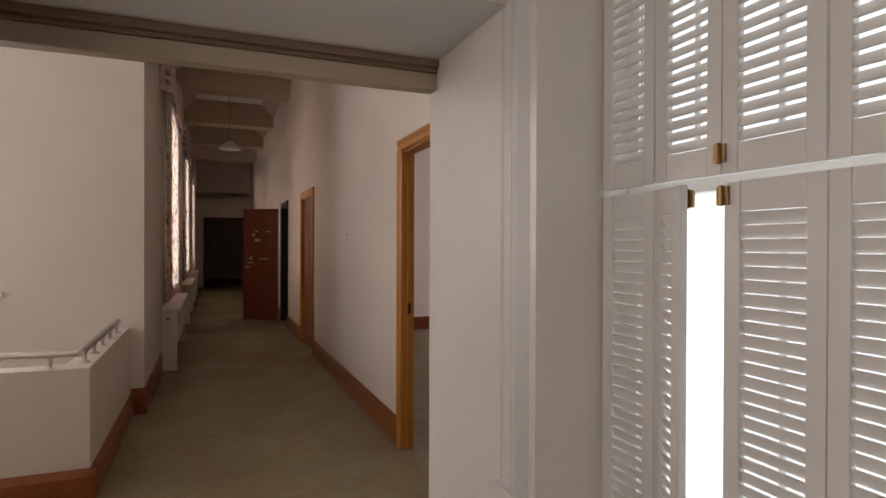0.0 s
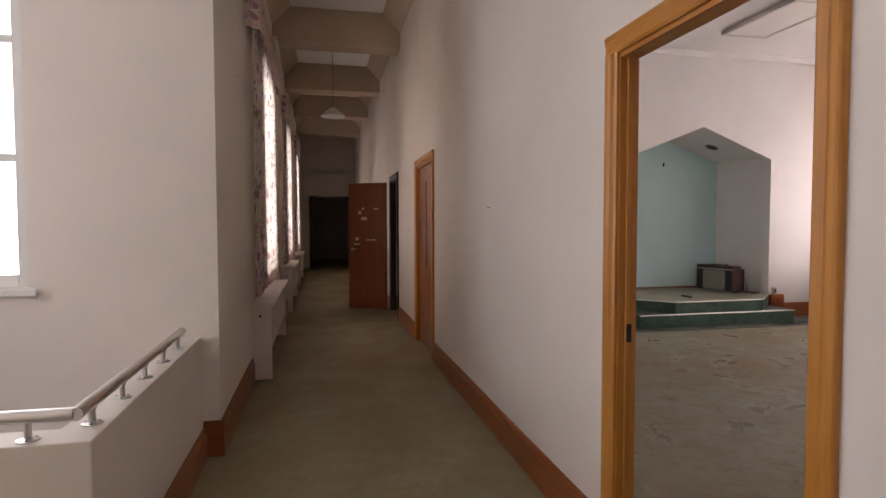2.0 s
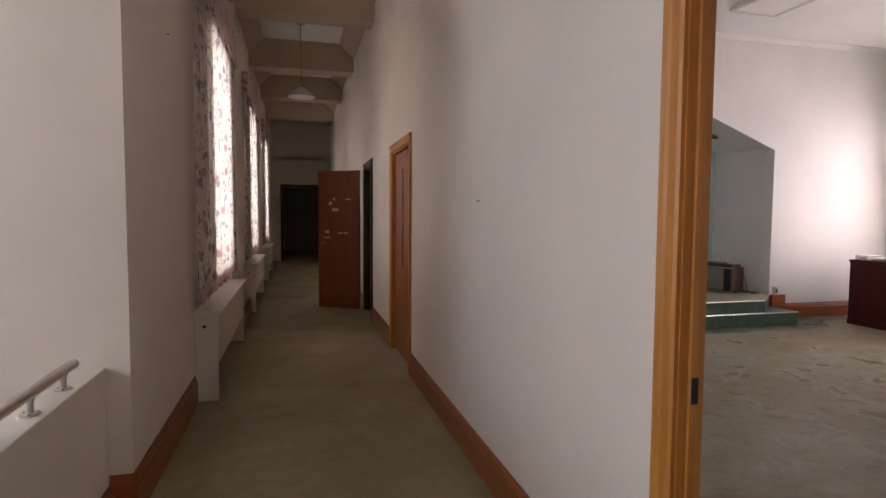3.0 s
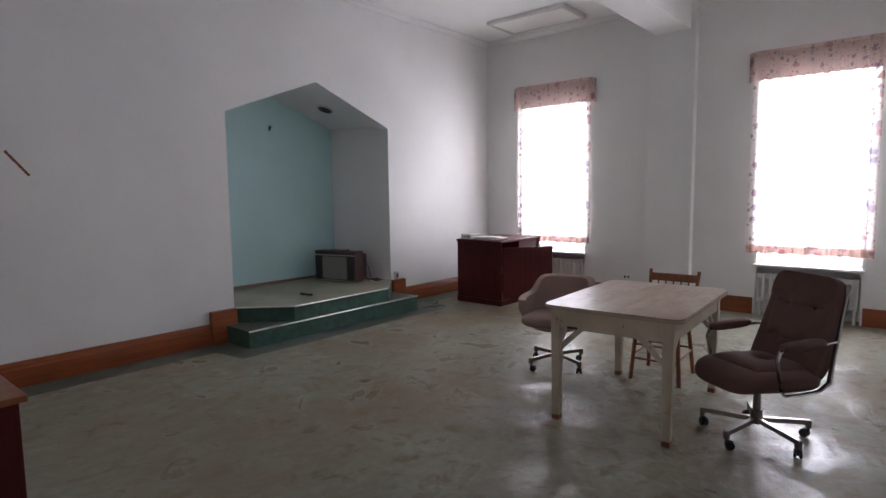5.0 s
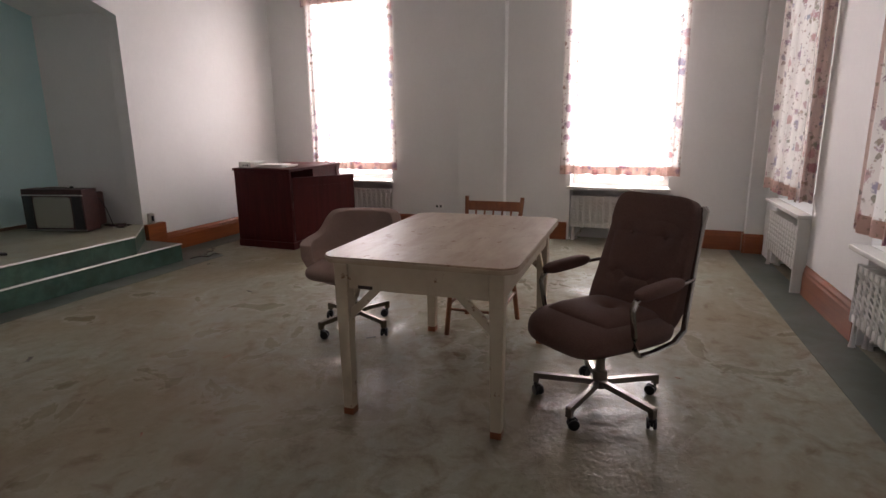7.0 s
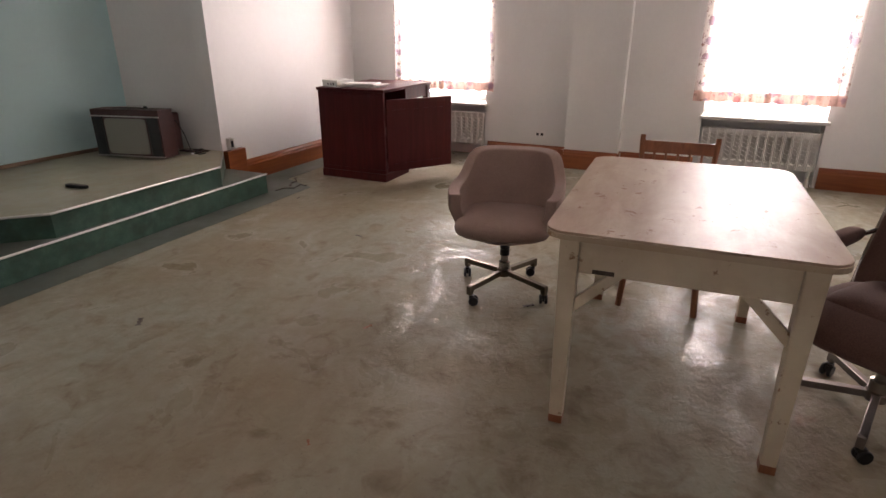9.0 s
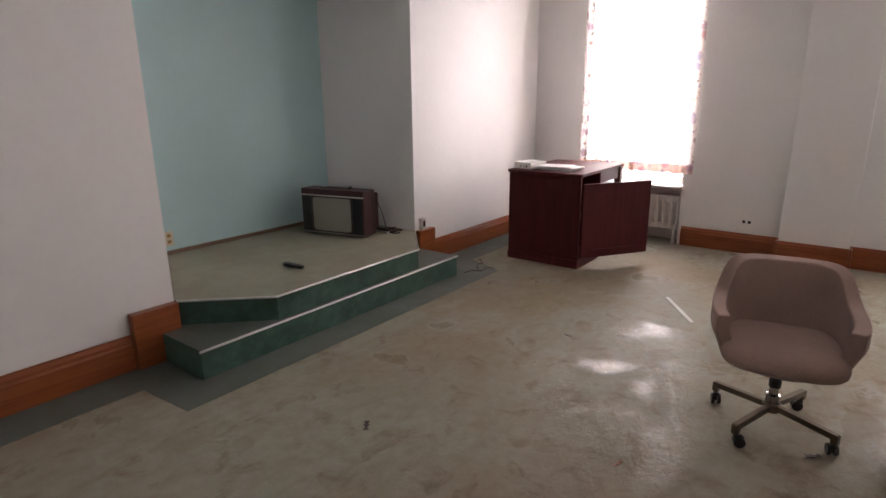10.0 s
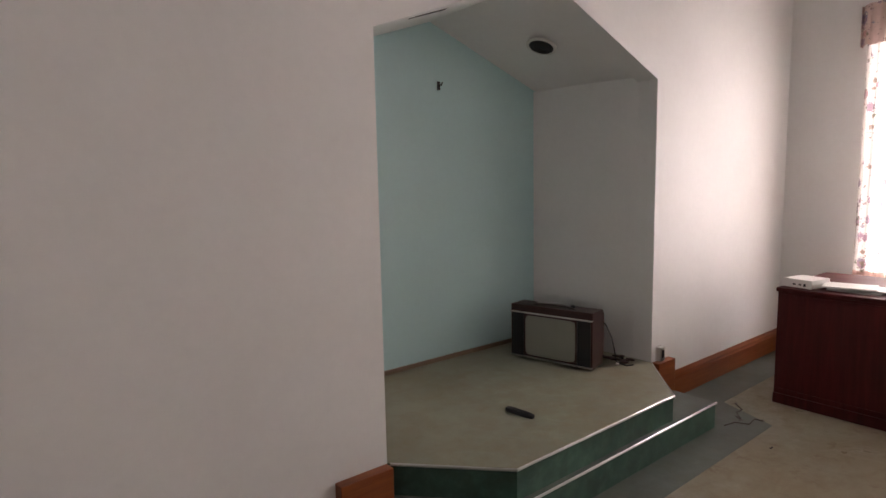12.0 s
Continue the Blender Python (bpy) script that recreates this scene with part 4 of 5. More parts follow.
for y, z in ((1.40, 1.50), (1.30, 1.50), (1.31, 1.60)):
    h = thing("latch", "small rusty brass latch on the shutter", "latch", pose(SHX - 0.018, y, z), "shutter latches")
    part("plate", box(-0.004, 0.004, -0.016, 0.016, -0.022, 0.022, 0.002), "brass", h)
    part("knuckle", moved(lathe([(0.006, -0.024), (0.006, 0.024)], 10), pose(-0.006, 0, 0)), "brass", h, smooth=True)

# ---- the things in the room ----
def caster(parent, x, y, turn):
    """A twin-wheel chair caster under a leg's end, standing on the floor."""
    c = part("caster", moved(join(join(tube([(0, 0, 0.075), (0, 0, 0.048)], 0.008, 8), box(-0.014, 0.014, -0.006, 0.022, 0.038, 0.056, 0.005)), box(-0.006, 0.006, -0.005, 0.03, 0.02, 0.045, 0.003)), pose(x, y, 0, 0, 0, turn)), "black", parent, "black caster")
    for s in (-1, 1):
        w = part("wheel", moved(lathe([(0.006, -0.007), (0.024, -0.007), (0.026, -0.003), (0.026, 0.003), (0.024, 0.007), (0.006, 0.007)], 16), pose(x, y, 0, 0, 0, turn) @ pose(s * 0.014, 0.018, 0.026, 0, 90, 0)), "black", c, smooth=True)
    return c


def tufted(w, h, rise, buttons, seams, sink):
    """A padded panel in the xz plane bulging towards +y, with sunk buttons and cross seams, closed behind."""
    bm = bmesh.new()
    nx, nz = 26, 34
    grid = []
    for j in range(nz + 1):
        row = []
        for i in range(nx + 1):
            u, v = 2 * i / nx - 1, 2 * j / nz - 1
            k = (1 - abs(u) ** 5) * (1 - abs(v) ** 5)
            x, z = u * w / 2 * (1 - 0.05 * abs(v) ** 4), v * h / 2 * (1 - 0.04 * abs(u) ** 4)
            y = rise * k ** 0.6
            for bx, bz in buttons:
                y -= sink * math.exp(-((x - bx) ** 2 + (z - bz) ** 2) / 0.0012) + 0.35 * sink * math.exp(-((x - bx) ** 2 + (z - bz) ** 2) / 0.008)
            for sz in seams:
                y -= 0.45 * sink * math.exp(-((z - sz) / 0.010) ** 2) * k
            row.append(bm.verts.new((x, max(y, -0.002) if k > 0 else 0.0, z)))
        grid.append(row)
    for A, B in zip(grid, grid[1:]):
        for i in range(nx):
            bm.faces.new((A[i], A[i + 1], B[i + 1], B[i]))
    rim = grid[0] + [r[-1] for r in grid[1:]] + grid[-1][-2::-1] + [r[0] for r in grid[-2:0:-1]]
    bm.faces.new(rim[::-1])
    return bm


def executive_chair(m):
    """High-backed padded swivel chair; it faces local +y."""
    ch = thing("office_chair", "high-backed brown fabric swivel armchair on a chrome five-star base", "chair", m)
    # seat: thick, with a rolled front edge
    s = cushion(0.262, 0.29, 0.070, 0.46, 36, 18)
    for v in s.verts:
        f = v.co.y / 0.285
        v.co.z += -0.035 * max(0, f - 0.45) ** 1.5 * 2 + 0.012 * (abs(v.co.x) / 0.275) ** 3
        v.co.x *= 1 - 0.10 * max(0, f)
    seat = part("seat", moved(s, pose(0, 0.03, 0.398, 3, 0, 0)), "brown_fabric", ch, smooth=True)
    part("seat_pad", moved(tufted(0.40, 0.40, 0.048, [(0.0, 0.03)], (), 0.026), pose(0, 0.0, 0.398, 3, 0, 0) @ pose(0, 0, 0.050, 90, 0, 0)), "brown_fabric", seat, "soft seat cushion with a sunk button", True)
    # tall back, waisted and leaning, with two cross seams
    b = cushion(0.238, 0.050, 0.312, 0.24, 56, 44)
    for v in b.verts:
        f = v.co.z / 0.315
        v.co.x *= 1.0 - 0.05 * f
        for seam in (-0.25, 0.42):
            v.co.y -= 0.016 * math.exp(-((f - seam) / 0.06) ** 2) * (1 if v.co.y > 0 else 0)
        v.co.y += 0.03 * (f * f)
        for sx, sz in ((-0.115, 0.42), (0.115, 0.42), (0.0, 0.42), (-0.115, -0.25), (0.115, -0.25), (0.0, -0.25)):
            v.co.y -= 0.034 * math.exp(-(((v.co.x - sx) / 0.042) ** 2 + ((f - sz) / 0.11) ** 2)) * (1 if v.co.y > 0 else 0)
        v.co.y -= 0.007 * math.exp(-(v.co.x / 0.02) ** 2) * (1 if v.co.y > 0 and -0.25 < f < 0.42 else 0)
    back = part("backrest", moved(b, pose(0, -0.29, 0.665, 18, 0, 0)), "brown_fabric", ch, "tall padded brown back with cross seams", True)
    spots = [(x, z) for x in (-0.095, 0.095) for z in (0.115, -0.10)]
    part("back_pad", moved(tufted(0.425, 0.575, 0.042, spots, (0.115, -0.10), 0.020), pose(0, -0.29, 0.665, 18, 0, 0) @ pose(0, 0.022, 0.0)), "brown_fabric", back, "tufted brown front of the back", True)
    for x, z in spots:
        part("button", moved(lathe([(0.0, 0.0), (0.009, 0.0), (0.007, 0.005), (0.0, 0.007)], 10), pose(0, -0.29, 0.665, 18, 0, 0) @ pose(x, 0.039, z, -90, 0, 0)), "brown_fabric", back)
    for s_ in (-1, 1):
        x = s_ * 0.268
        arm = part("arm_pad", moved(cushion(0.034, 0.15, 0.027, 0.5, 20, 10), pose(x, -0.03, 0.628, -3, 0, 0)), "brown_fabric", ch, "padded brown arm", True)
        front = [(x, 0.09, 0.613), (x, 0.125, 0.60), (x, 0.14, 0.565), (x * 0.99, 0.115, 0.445), (x * 0.98, 0.10, 0.378), (x * 0.97, 0.07, 0.348), (x * 0.97, -0.02, 0.343), (x * 0.97, -0.17, 0.353), (x * 0.97, -0.235, 0.395), (x * 0.95, -0.265, 0.54), (x * 0.905, -0.31, 0.71), (x * 0.87, -0.355, 0.87), (x * 0.855, -0.375, 0.92), (x * 0.80, -0.385, 0.935)]
        part("side_frame", tube(front, 0.01, 8, flat=(0.016, 0.007)), "chrome", ch, "flat chrome side bar", True)
        part("arm_strut", tube([(x, -0.16, 0.62), (x * 0.95, -0.285, 0.625)], 0.009, 8), "chrome", ch, smooth=True)
    part("back_shell", moved(cushion(0.22, 0.012, 0.27, 0.25, 28, 10), pose(0, -0.338, 0.665, 18, 0, 0)), "black", ch)
    part("column", lathe([(0.032, 0.10), (0.034, 0.12), (0.034, 0.17), (0.022, 0.175), (0.020, 0.28), (0.05, 0.29), (0.05, 0.305)], 18), "dull_chrome", ch, smooth=True)
    part("tilt_box", box(-0.09, 0.09, -0.12, 0.12, 0.30, 0.352, 0.01), "black", ch)
    return ch


def star_base(ch, angles, reach, material):
    """Square-section legs from the hub, each turned down at its end over a caster."""
    part("hub", lathe([(0.0, 0.088), (0.036, 0.088), (0.040, 0.094), (0.040, 0.124), (0.034, 0.130), (0.0, 0.130)], 20), material, ch, smooth=True)
    for a in angles:
        leg = prism([(0.03, 0.096), (reach - 0.012, 0.086), (reach - 0.012, 0.060), (reach + 0.014, 0.060), (reach + 0.014, 0.104), (reach + 0.008, 0.110), (0.03, 0.124)], "y", -0.0135, 0.0135, 0.0025)
        part("leg", moved(leg, pose(0, 0, 0, 0, 0, a)), material, ch)
        d = Vector((math.cos(radians(a)), math.sin(radians(a)), 0))
        caster(ch, d.x * reach, d.y * reach, a + 40)


FACE_E = 145
ex = executive_chair(pose(5.388, 4.468, 0, 0, 0, FACE_E - 90))
star_base(ex, [18 + 72 * k - (FACE_E - 90) for k in range(5)], 0.302, "dull_chrome")


def tub_chair(m):
    """Low upholstered shell chair on a pedestal; it faces local +y."""
    ch = thing("tub_chair", "beige tweed tub armchair on a four-leg chrome swivel base", "chair", m)
    bm = bmesh.new()
    outer, inner, n, rows = [], [], 40, 12
    for j in range(rows + 1):
        f = j / rows
        ro, ri = [], []
        for i in range(n + 1):
            a = radians(-214 + 248 * i / n)       # open towards +y
            back = max(0.0, -math.sin(a))
            side = abs(math.cos(a))
            hi = 0.605 + 0.145 * (1 / (1 + math.exp(-(back - 0.50) * 9)))
            front = max(0.0, math.sin(a))
            hi -= 0.035 * front
            lo = 0.36
            z = lo + (hi - lo) * f
            k = 0.80 + 0.20 * min(1.0, f * 1.6)
            lean = -0.05 * f * back
            for r, dst in ((1.0, ro), (0.80, ri)):
                ca, sa = math.cos(a), math.sin(a)
                x = 0.298 * k * r * math.copysign(abs(ca) ** 0.6, ca)
                y = 0.285 * k * r * math.copysign(abs(sa) ** 0.62, sa) + lean
                dst.append(bm.verts.new((x, y, z - (0.010 if r < 1 and j == rows else 0) + 0.006 * math.sin(f * 3.1))))
        outer.append(ro)
        inner.append(ri)
    for g in (outer, inner):
        for A, B in zip(g, g[1:]):
            for k in range(n):
                bm.faces.new((A[k], A[k + 1], B[k + 1], B[k]))
    for k in range(n):
        bm.faces.new((outer[-1][k], outer[-1][k + 1], inner[-1][k + 1], inner[-1][k]))
        bm.faces.new((outer[0][k], outer[0][k + 1], inner[0][k + 1], inner[0][k]))
    for k in (0, n):
        for j in range(rows):
            bm.faces.new((outer[j][k], outer[j + 1][k], inner[j + 1][k], inner[j][k]))
    bmesh.ops.recalc_face_normals(bm, faces=bm.faces[:])
    shell = part("shell", bm, "beige_fabric", ch, "rounded upholstered back and arms", True)
    mod = shell.modifiers.new("soften", "BEVEL")
    mod.width, mod.segments, mod.limit_method, mod.angle_limit = 0.014, 3, "ANGLE", radians(40)
    s = cushion(0.245, 0.27, 0.058, 0.5, 32, 14)
    part("seat", moved(s, pose(0, 0.045, 0.415, 2, 0, 0)), "beige_fabric", ch, "thick beige seat cushion", True)
    part("pan", moved(lathe([(0.10, 0.32), (0.20, 0.345), (0.235, 0.365)], 24), pose(0, 0.02, 0)), "beige_fabric", ch, smooth=True)
    part("column", lathe([(0.028, 0.095), (0.03, 0.11), (0.03, 0.17), (0.02, 0.175), (0.02, 0.23)], 16), "chrome", ch, smooth=True)
    part("bellows", lathe([(0.026, 0.21), (0.027, 0.24), (0.023, 0.245), (0.027, 0.25), (0.023, 0.27), (0.027, 0.275), (0.027, 0.325)], 16), "black", ch, smooth=True)
    return ch


FACE_T = 190
tub = tub_chair(pose(5.90, 6.09, 0, 0, 0, FACE_T - 90))
star_base(tub, [69 + 90 * k - (FACE_T - 90) for k in range(4)], 0.275, "bronze")


def work_table(m):
    """Painted kitchen table: rounded top, deep apron, square legs with diagonal braces."""
    t = thing("table", "old cream-painted wooden table with chipped legs and worn top", "table", m)
    L, W, H = 1.24, 0.87, 0.765
    r, pts = 0.075, []
    for cx, cy, a0 in ((L / 2 - r, W / 2 - r, 0), (-L / 2 + r, W / 2 - r, 90), (-L / 2 + r, -W / 2 + r, 180), (L / 2 - r, -W / 2 + r, 270)):
        for k in range(7):
            a = radians(a0 + 15 * k)
            pts.append((cx + r * math.cos(a), cy + r * math.sin(a)))
    part("tabletop", prism([(x * 0.9965, y * 0.9965) for x, y in pts], "z", H - 0.009, H, 0.003), "table_top", t, "worn whitewashed top with rounded corners")
    part("edge_band", prism(pts, "z", H - 0.028, H - 0.0092, 0.003), "table_edge", t, "edge of the top worn to brown wood")
    lx, ly = L / 2 - 0.065, W / 2 - 0.085
    for x, y in ((-lx, -ly), (-lx, ly), (lx, -ly), (lx, ly)):
        leg = prism([(-0.033, -0.033), (0.033, -0.033), (0.033, 0.033), (-0.033, 0.033)], "z", 0.0, H - 0.027, 0.006)
        for v in leg.verts:
            k = 1 - 0.30 * max(0, (0.45 - v.co.z) / 0.45)
            v.co.x, v.co.y = v.co.x * k + x, v.co.y * k + y
        lg = part("leg", leg, "table_paint", t)
        part("foot", box(x - 0.0248, x + 0.0248, y - 0.0248, y + 0.0248, 0.0005, 0.034, 0.003), "chair_wood", lg, "leg end worn to rusty bare wood")
        sx, sy = math.copysign(1, x), math.copysign(1, y)
        part("brace", moved(box(-0.011, 0.011, -0.108, 0.108, -0.018, 0.018, 0.003), pose(x, y - sy * 0.095, H - 0.212, -sy * 45, 0, 0)), "table_paint", t)
        part("brace", moved(box(-0.108, 0.108, -0.010, 0.010, -0.016, 0.016, 0.003), pose(x - sx * 0.095, y, H - 0.212, 0, sx * 45, 0)), "table_paint", t)
    for s in (-1, 1):
        part("apron", box(s * (lx + 0.012) - 0.012, s * (lx + 0.012) + 0.012, -ly + 0.034, ly - 0.034, H - 0.150, H - 0.027, 0.003), "table_paint", t)
        part("apron", box(-lx + 0.034, lx - 0.034, s * (ly + 0.012) - 0.012, s * (ly + 0.012) + 0.012, H - 0.150, H - 0.027, 0.003), "table_paint", t)
    part("scar", box(-lx - 0.0262, -lx - 0.0245, 0.20, 0.27, H - 0.147, H - 0.132), "dark_wood", t, "dark gouge in the paint")
    return t


work_table(pose(5.468, 5.213, 0, 0, 0, 2.4))


def side_cabinet(m):
    """Low cupboard with its back to the wall; local x out into the room, y along the wall."""
    c = thing("side_cabinet", "low red-brown wooden cabinet with a scuffed paler top", "cabinet", m)
    part("top", box(0.0, 0.55, -0.01, 0.63, 0.775, 0.80, 0.005), "chair_wood", c, "scuffed paler wooden top")
    for y in (0.0, 0.60):
        part("side_panel", box(0.002, 0.525, y, y + 0.02, 0.0, 0.774, 0.003), "mahogany", c)
    part("back_panel", box(0.002, 0.012, 0.021, 0.599, 0.04, 0.774), "mahogany", c)
    part("bottom_shelf", box(0.013, 0.51, 0.021, 0.599, 0.05, 0.07), "mahogany", c)
    part("kickboard", box(0.49, 0.505, 0.021, 0.599, 0.0, 0.049), "mahogany", c)
    for y in (0.022, 0.312):
        d = part("door", box(0.511, 0.527, y, y + 0.286, 0.075, 0.77, 0.003), "mahogany", c)
        part("knob", moved(lathe([(0.006, 0.0), (0.006, 0.012), (0.013, 0.018), (0.009, 0.026)], 12), pose(0.527, y + (0.25 if y < 0.1 else 0.036), 0.45, 0, 90, 0)), "brass", d, "small brass knob", True)
    return c


side_cabinet(pose(RX + 0.018, 6.15, 0))
tray = thing("black_tray", "small black plastic tray on the cabinet", "tray", pose(RX + 0.35, 6.60, 0.8005, 0, 0, 15))
part("tray_body", prism([(-0.10, -0.07), (0.10, -0.07), (0.10, 0.07), (-0.10, 0.07)], "z", 0.0, 0.03, 0.008), "black", tray)
mark = thing("wall_scrape", "short red-brown painted scrape on the off-white wall", "scrape", pose(2.936, AY - 0.0012, 1.75, 0, 52, 0))
part("scrape_mark", box(-0.118, 0.118, -0.0008, 0.001, -0.010, 0.010, 0.0005), "door_red", mark)


def wooden_chair(m):
    """Plain side chair facing local +y."""
    ch = thing("wooden_chair", "plain red-brown wooden chair pushed in at the table", "chair", m)
    part("seat", moved(cushion(0.20, 0.20, 0.018, 0.3, 28, 8), pose(0, 0, 0.43)), "chair_wood", ch, smooth=True)
    for s in (-1, 1):
        part("front_leg", tube([(s * 0.155, 0.15, 0.42), (s * 0.185, 0.19, 0.0)], 0.016, 10), "chair_wood", ch, smooth=True)
        part("back_leg", tube([(s * 0.15, -0.16, 0.42), (s * 0.18, -0.23, 0.0)], 0.016, 10), "chair_wood", ch, smooth=True)
        part("post", tube([(s * 0.165, -0.17, 0.42), (s * 0.178, -0.225, 0.62), (s * 0.19, -0.275, 0.80), (s * 0.19, -0.282, 0.825)], 0.014, 10), "chair_wood", ch, smooth=True)
        part("side_stretcher", tube([(s * 0.172, 0.172, 0.20), (s * 0.168, -0.196, 0.20)], 0.010, 8), "chair_wood", ch, smooth=True)
    part("top_rail", moved(box(-0.185, 0.185, -0.010, 0.010, -0.032, 0.032, 0.006), pose(0, -0.268, 0.765, 15, 0, 0)), "chair_wood", ch, "curved wooden top rail")
    for x in (-0.11, -0.055, 0.0, 0.055, 0.11):
        part("spindle", tube([(x, -0.17, 0.44), (x * 1.1, -0.258, 0.735)], 0.007, 8), "chair_wood", ch, smooth=True)
    for z, y0 in ((0.17, 0.178), (0.28, 0.165)):
        part("front_stretcher", tube([(-0.175, y0, z), (0.175, y0, z)], 0.009, 8), "chair_wood", ch, smooth=True)
    part("back_stretcher", tube([(-0.17, -0.20, 0.22), (0.17, -0.20, 0.22)], 0.009, 8), "chair_wood", ch, smooth=True)
    return ch


wooden_chair(pose(6.165, 5.295, 0, 0, 0, 92))


def big_desk():
    d = thing("desk", "dark red mahogany pedestal desk with one door hanging open", "desk", pose(7.70, 7.885, 0))
    L, W, H = 0.98, 0.715, 0.855
    part("desktop", box(-0.015, L, -0.015, W + 0.01, H - 0.028, H, 0.006), "mahogany", d, "dusty dark red top")
    part("end_panel", box(0.0, 0.03, 0.0, W, 0.075, H - 0.029, 0.003), "mahogany", d)
    part("plinth", box(-0.008, 0.46, -0.006, W + 0.004, 0.0, 0.074, 0.004), "mahogany", d)
    for z in (0.10, H - 0.06):
        part("moulding", box(-0.006, 0.0, 0.004, W - 0.004, z, z + 0.014, 0.002), "mahogany", d)
    part("back_panel", box(0.031, L - 0.001, W - 0.02, W - 0.001, 0.12, H - 0.029), "mahogany", d)
    part("inner_panel", box(0.43, 0.455, 0.0, W - 0.021, 0.075, H - 0.029, 0.003), "mahogany", d)
    part("shelf", box(0.031, 0.429, 0.02, W - 0.021, 0.42, 0.44), "mahogany", d)
    part("pedestal_floor", box(0.031, 0.429, 0.005, W - 0.021, 0.0745, 0.09), "mahogany", d)
    part("apron", box(0.456, L - 0.061, 0.02, 0.04, H - 0.14, H - 0.029), "mahogany", d)
    for y in (0.0, W - 0.06):
        part("leg", box(L - 0.06, L, y, y + 0.06, 0.0, H - 0.029, 0.004), "mahogany", d)
    door = part("door", moved(box(0.0, 0.70, -0.011, 0.011, 0.10, 0.765, 0.003), pose(0.02, -0.016, 0, 0, 0, -34)), "mahogany", d, "dark red door hanging open")
    for z in (0.16, 0.66):
        part("panel_moulding", moved(box(0.06, 0.60, -0.0145, -0.0112, z, z + 0.012), pose(0.02, -0.016, 0, 0, 0, -34)), "mahogany", door)
    return d


big_desk()
DT = 0.8555
bx = thing("white_box", "small white cardboard box with dark markings on the desk", "box", pose(7.87, 8.48, DT, 0, 0, -12))
part("carton", box(-0.11, 0.11, -0.10, 0.10, 0, 0.062, 0.004), "paper", bx)
part("marking", join(join(box(-0.112, -0.1105, -0.06, -0.045, 0.015, 0.035), box(-0.112, -0.1105, -0.03, -0.012, 0.02, 0.03)), box(-0.112, -0.1105, 0.01, 0.03, 0.02, 0.03)), "black", bx)
random.seed(11)
for i, (x, y, w, h) in enumerate(((7.90, 8.18, 0.21, 0.30), (7.93, 8.15, 0.21, 0.28), (7.88, 8.22, 0.22, 0.30))):
    p = thing("paper_stack", "stack of loose white papers on the desk", "papers", pose(x, y, DT + 0.001 + 0.012 * i, 0, 0, random.uniform(-14, 14)), "papers on the desk")
    for k in range(3):
        part("sheet", box(-w / 2 + 0.004 * k, w / 2 + 0.003 * k, -h / 2 - 0.003 * k, h / 2, 0.0036 * k, 0.0036 * k + 0.0032), "paper", p)


def television():
    tv = thing("television", "old brown portable television with silver trim on the stage", "television", pose(6.37, 9.59, 0.3365, 0, 0, -76.6))
    W, D, H = 0.64, 0.34, 0.405
    part("cabinet", join(prism([(0.008, 0.012), (D * 0.55, 0.012), (D * 0.55, H), (0.0, H + 0.004), (0.0, 0.02)], "x", -W / 2, W / 2, 0.006), box(-W / 2 + 0.05, W / 2 - 0.05, D * 0.5, D, 0.03, H - 0.05, 0.02)), "tv_wood", tv, "brown wood-grain case")
    for z in (H - 0.055, 0.019):
        part("trim_strip", box(-W / 2 - 0.002, W / 2 + 0.002, -0.012, 0.004, z, z + 0.009, 0.002), "steel", tv, "silver trim strip")
    for s in (-1, 1):
        part("speaker_grille", box(s * 0.262 - 0.046, s * 0.262 + 0.046, -0.008, 0.003, 0.03, H - 0.058, 0.002), "black", tv, "black side grille")
        part("divider", box(s * 0.212 - 0.002, s * 0.212 + 0.002, -0.012, 0.003, 0.0285, H - 0.0555, 0.002), "tv_grey", tv)
    part("mask", join(join(box(-0.205, 0.205, -0.006, 0.002, 0.03, 0.046, 0.003), box(-0.205, 0.205, -0.006, 0.002, H - 0.074, H - 0.058, 0.003)), join(box(-0.205, -0.192, -0.006, 0.002, 0.0465, H - 0.0745, 0.003), box(0.192, 0.205, -0.006, 0.002, 0.0465, H - 0.0745, 0.003))), "tv_wood", tv, "dark brown screen surround")
    s = cushion(0.197, 0.020, 0.148, 0.14, 32, 16)
    part("screen", moved(s, pose(0, 0.008, 0.19)), "screen", tv, "grey picture tube", True)
    part("carry_handle", tube([(-0.16, 0.07, H + 0.002), (-0.10, 0.07, H + 0.012), (0.10, 0.07, H + 0.013), (0.16, 0.07, H + 0.002)], 0.008, 8, flat=(0.016, 0.005)), "dark_wood", tv, smooth=True)
    part("aerial", tube([(-0.15, 0.10, H + 0.012), (0.12, 0.12, H + 0.024)], 0.0035, 6), "steel", tv, "folded steel aerial", True)
    part("aerial_base", moved(lathe([(0.02, 0), (0.016, 0.014), (0.008, 0.018)], 14), pose(0.12, 0.12, H + 0.003)), "black", tv, smooth=True)
    pts = [(0.27, 0.17, 0.33), (0.33, 0.20, 0.30), (0.37, 0.22, 0.20), (0.385, 0.24, 0.10), (0.39, 0.26, 0.02), (0.41, 0.28, 0.006), (0.47, 0.25, 0.006), (0.50, 0.30, 0.006)]
    part("power_cord", tube(pts, 0.004, 6), "black", tv, "black power cord", True)
    return tv


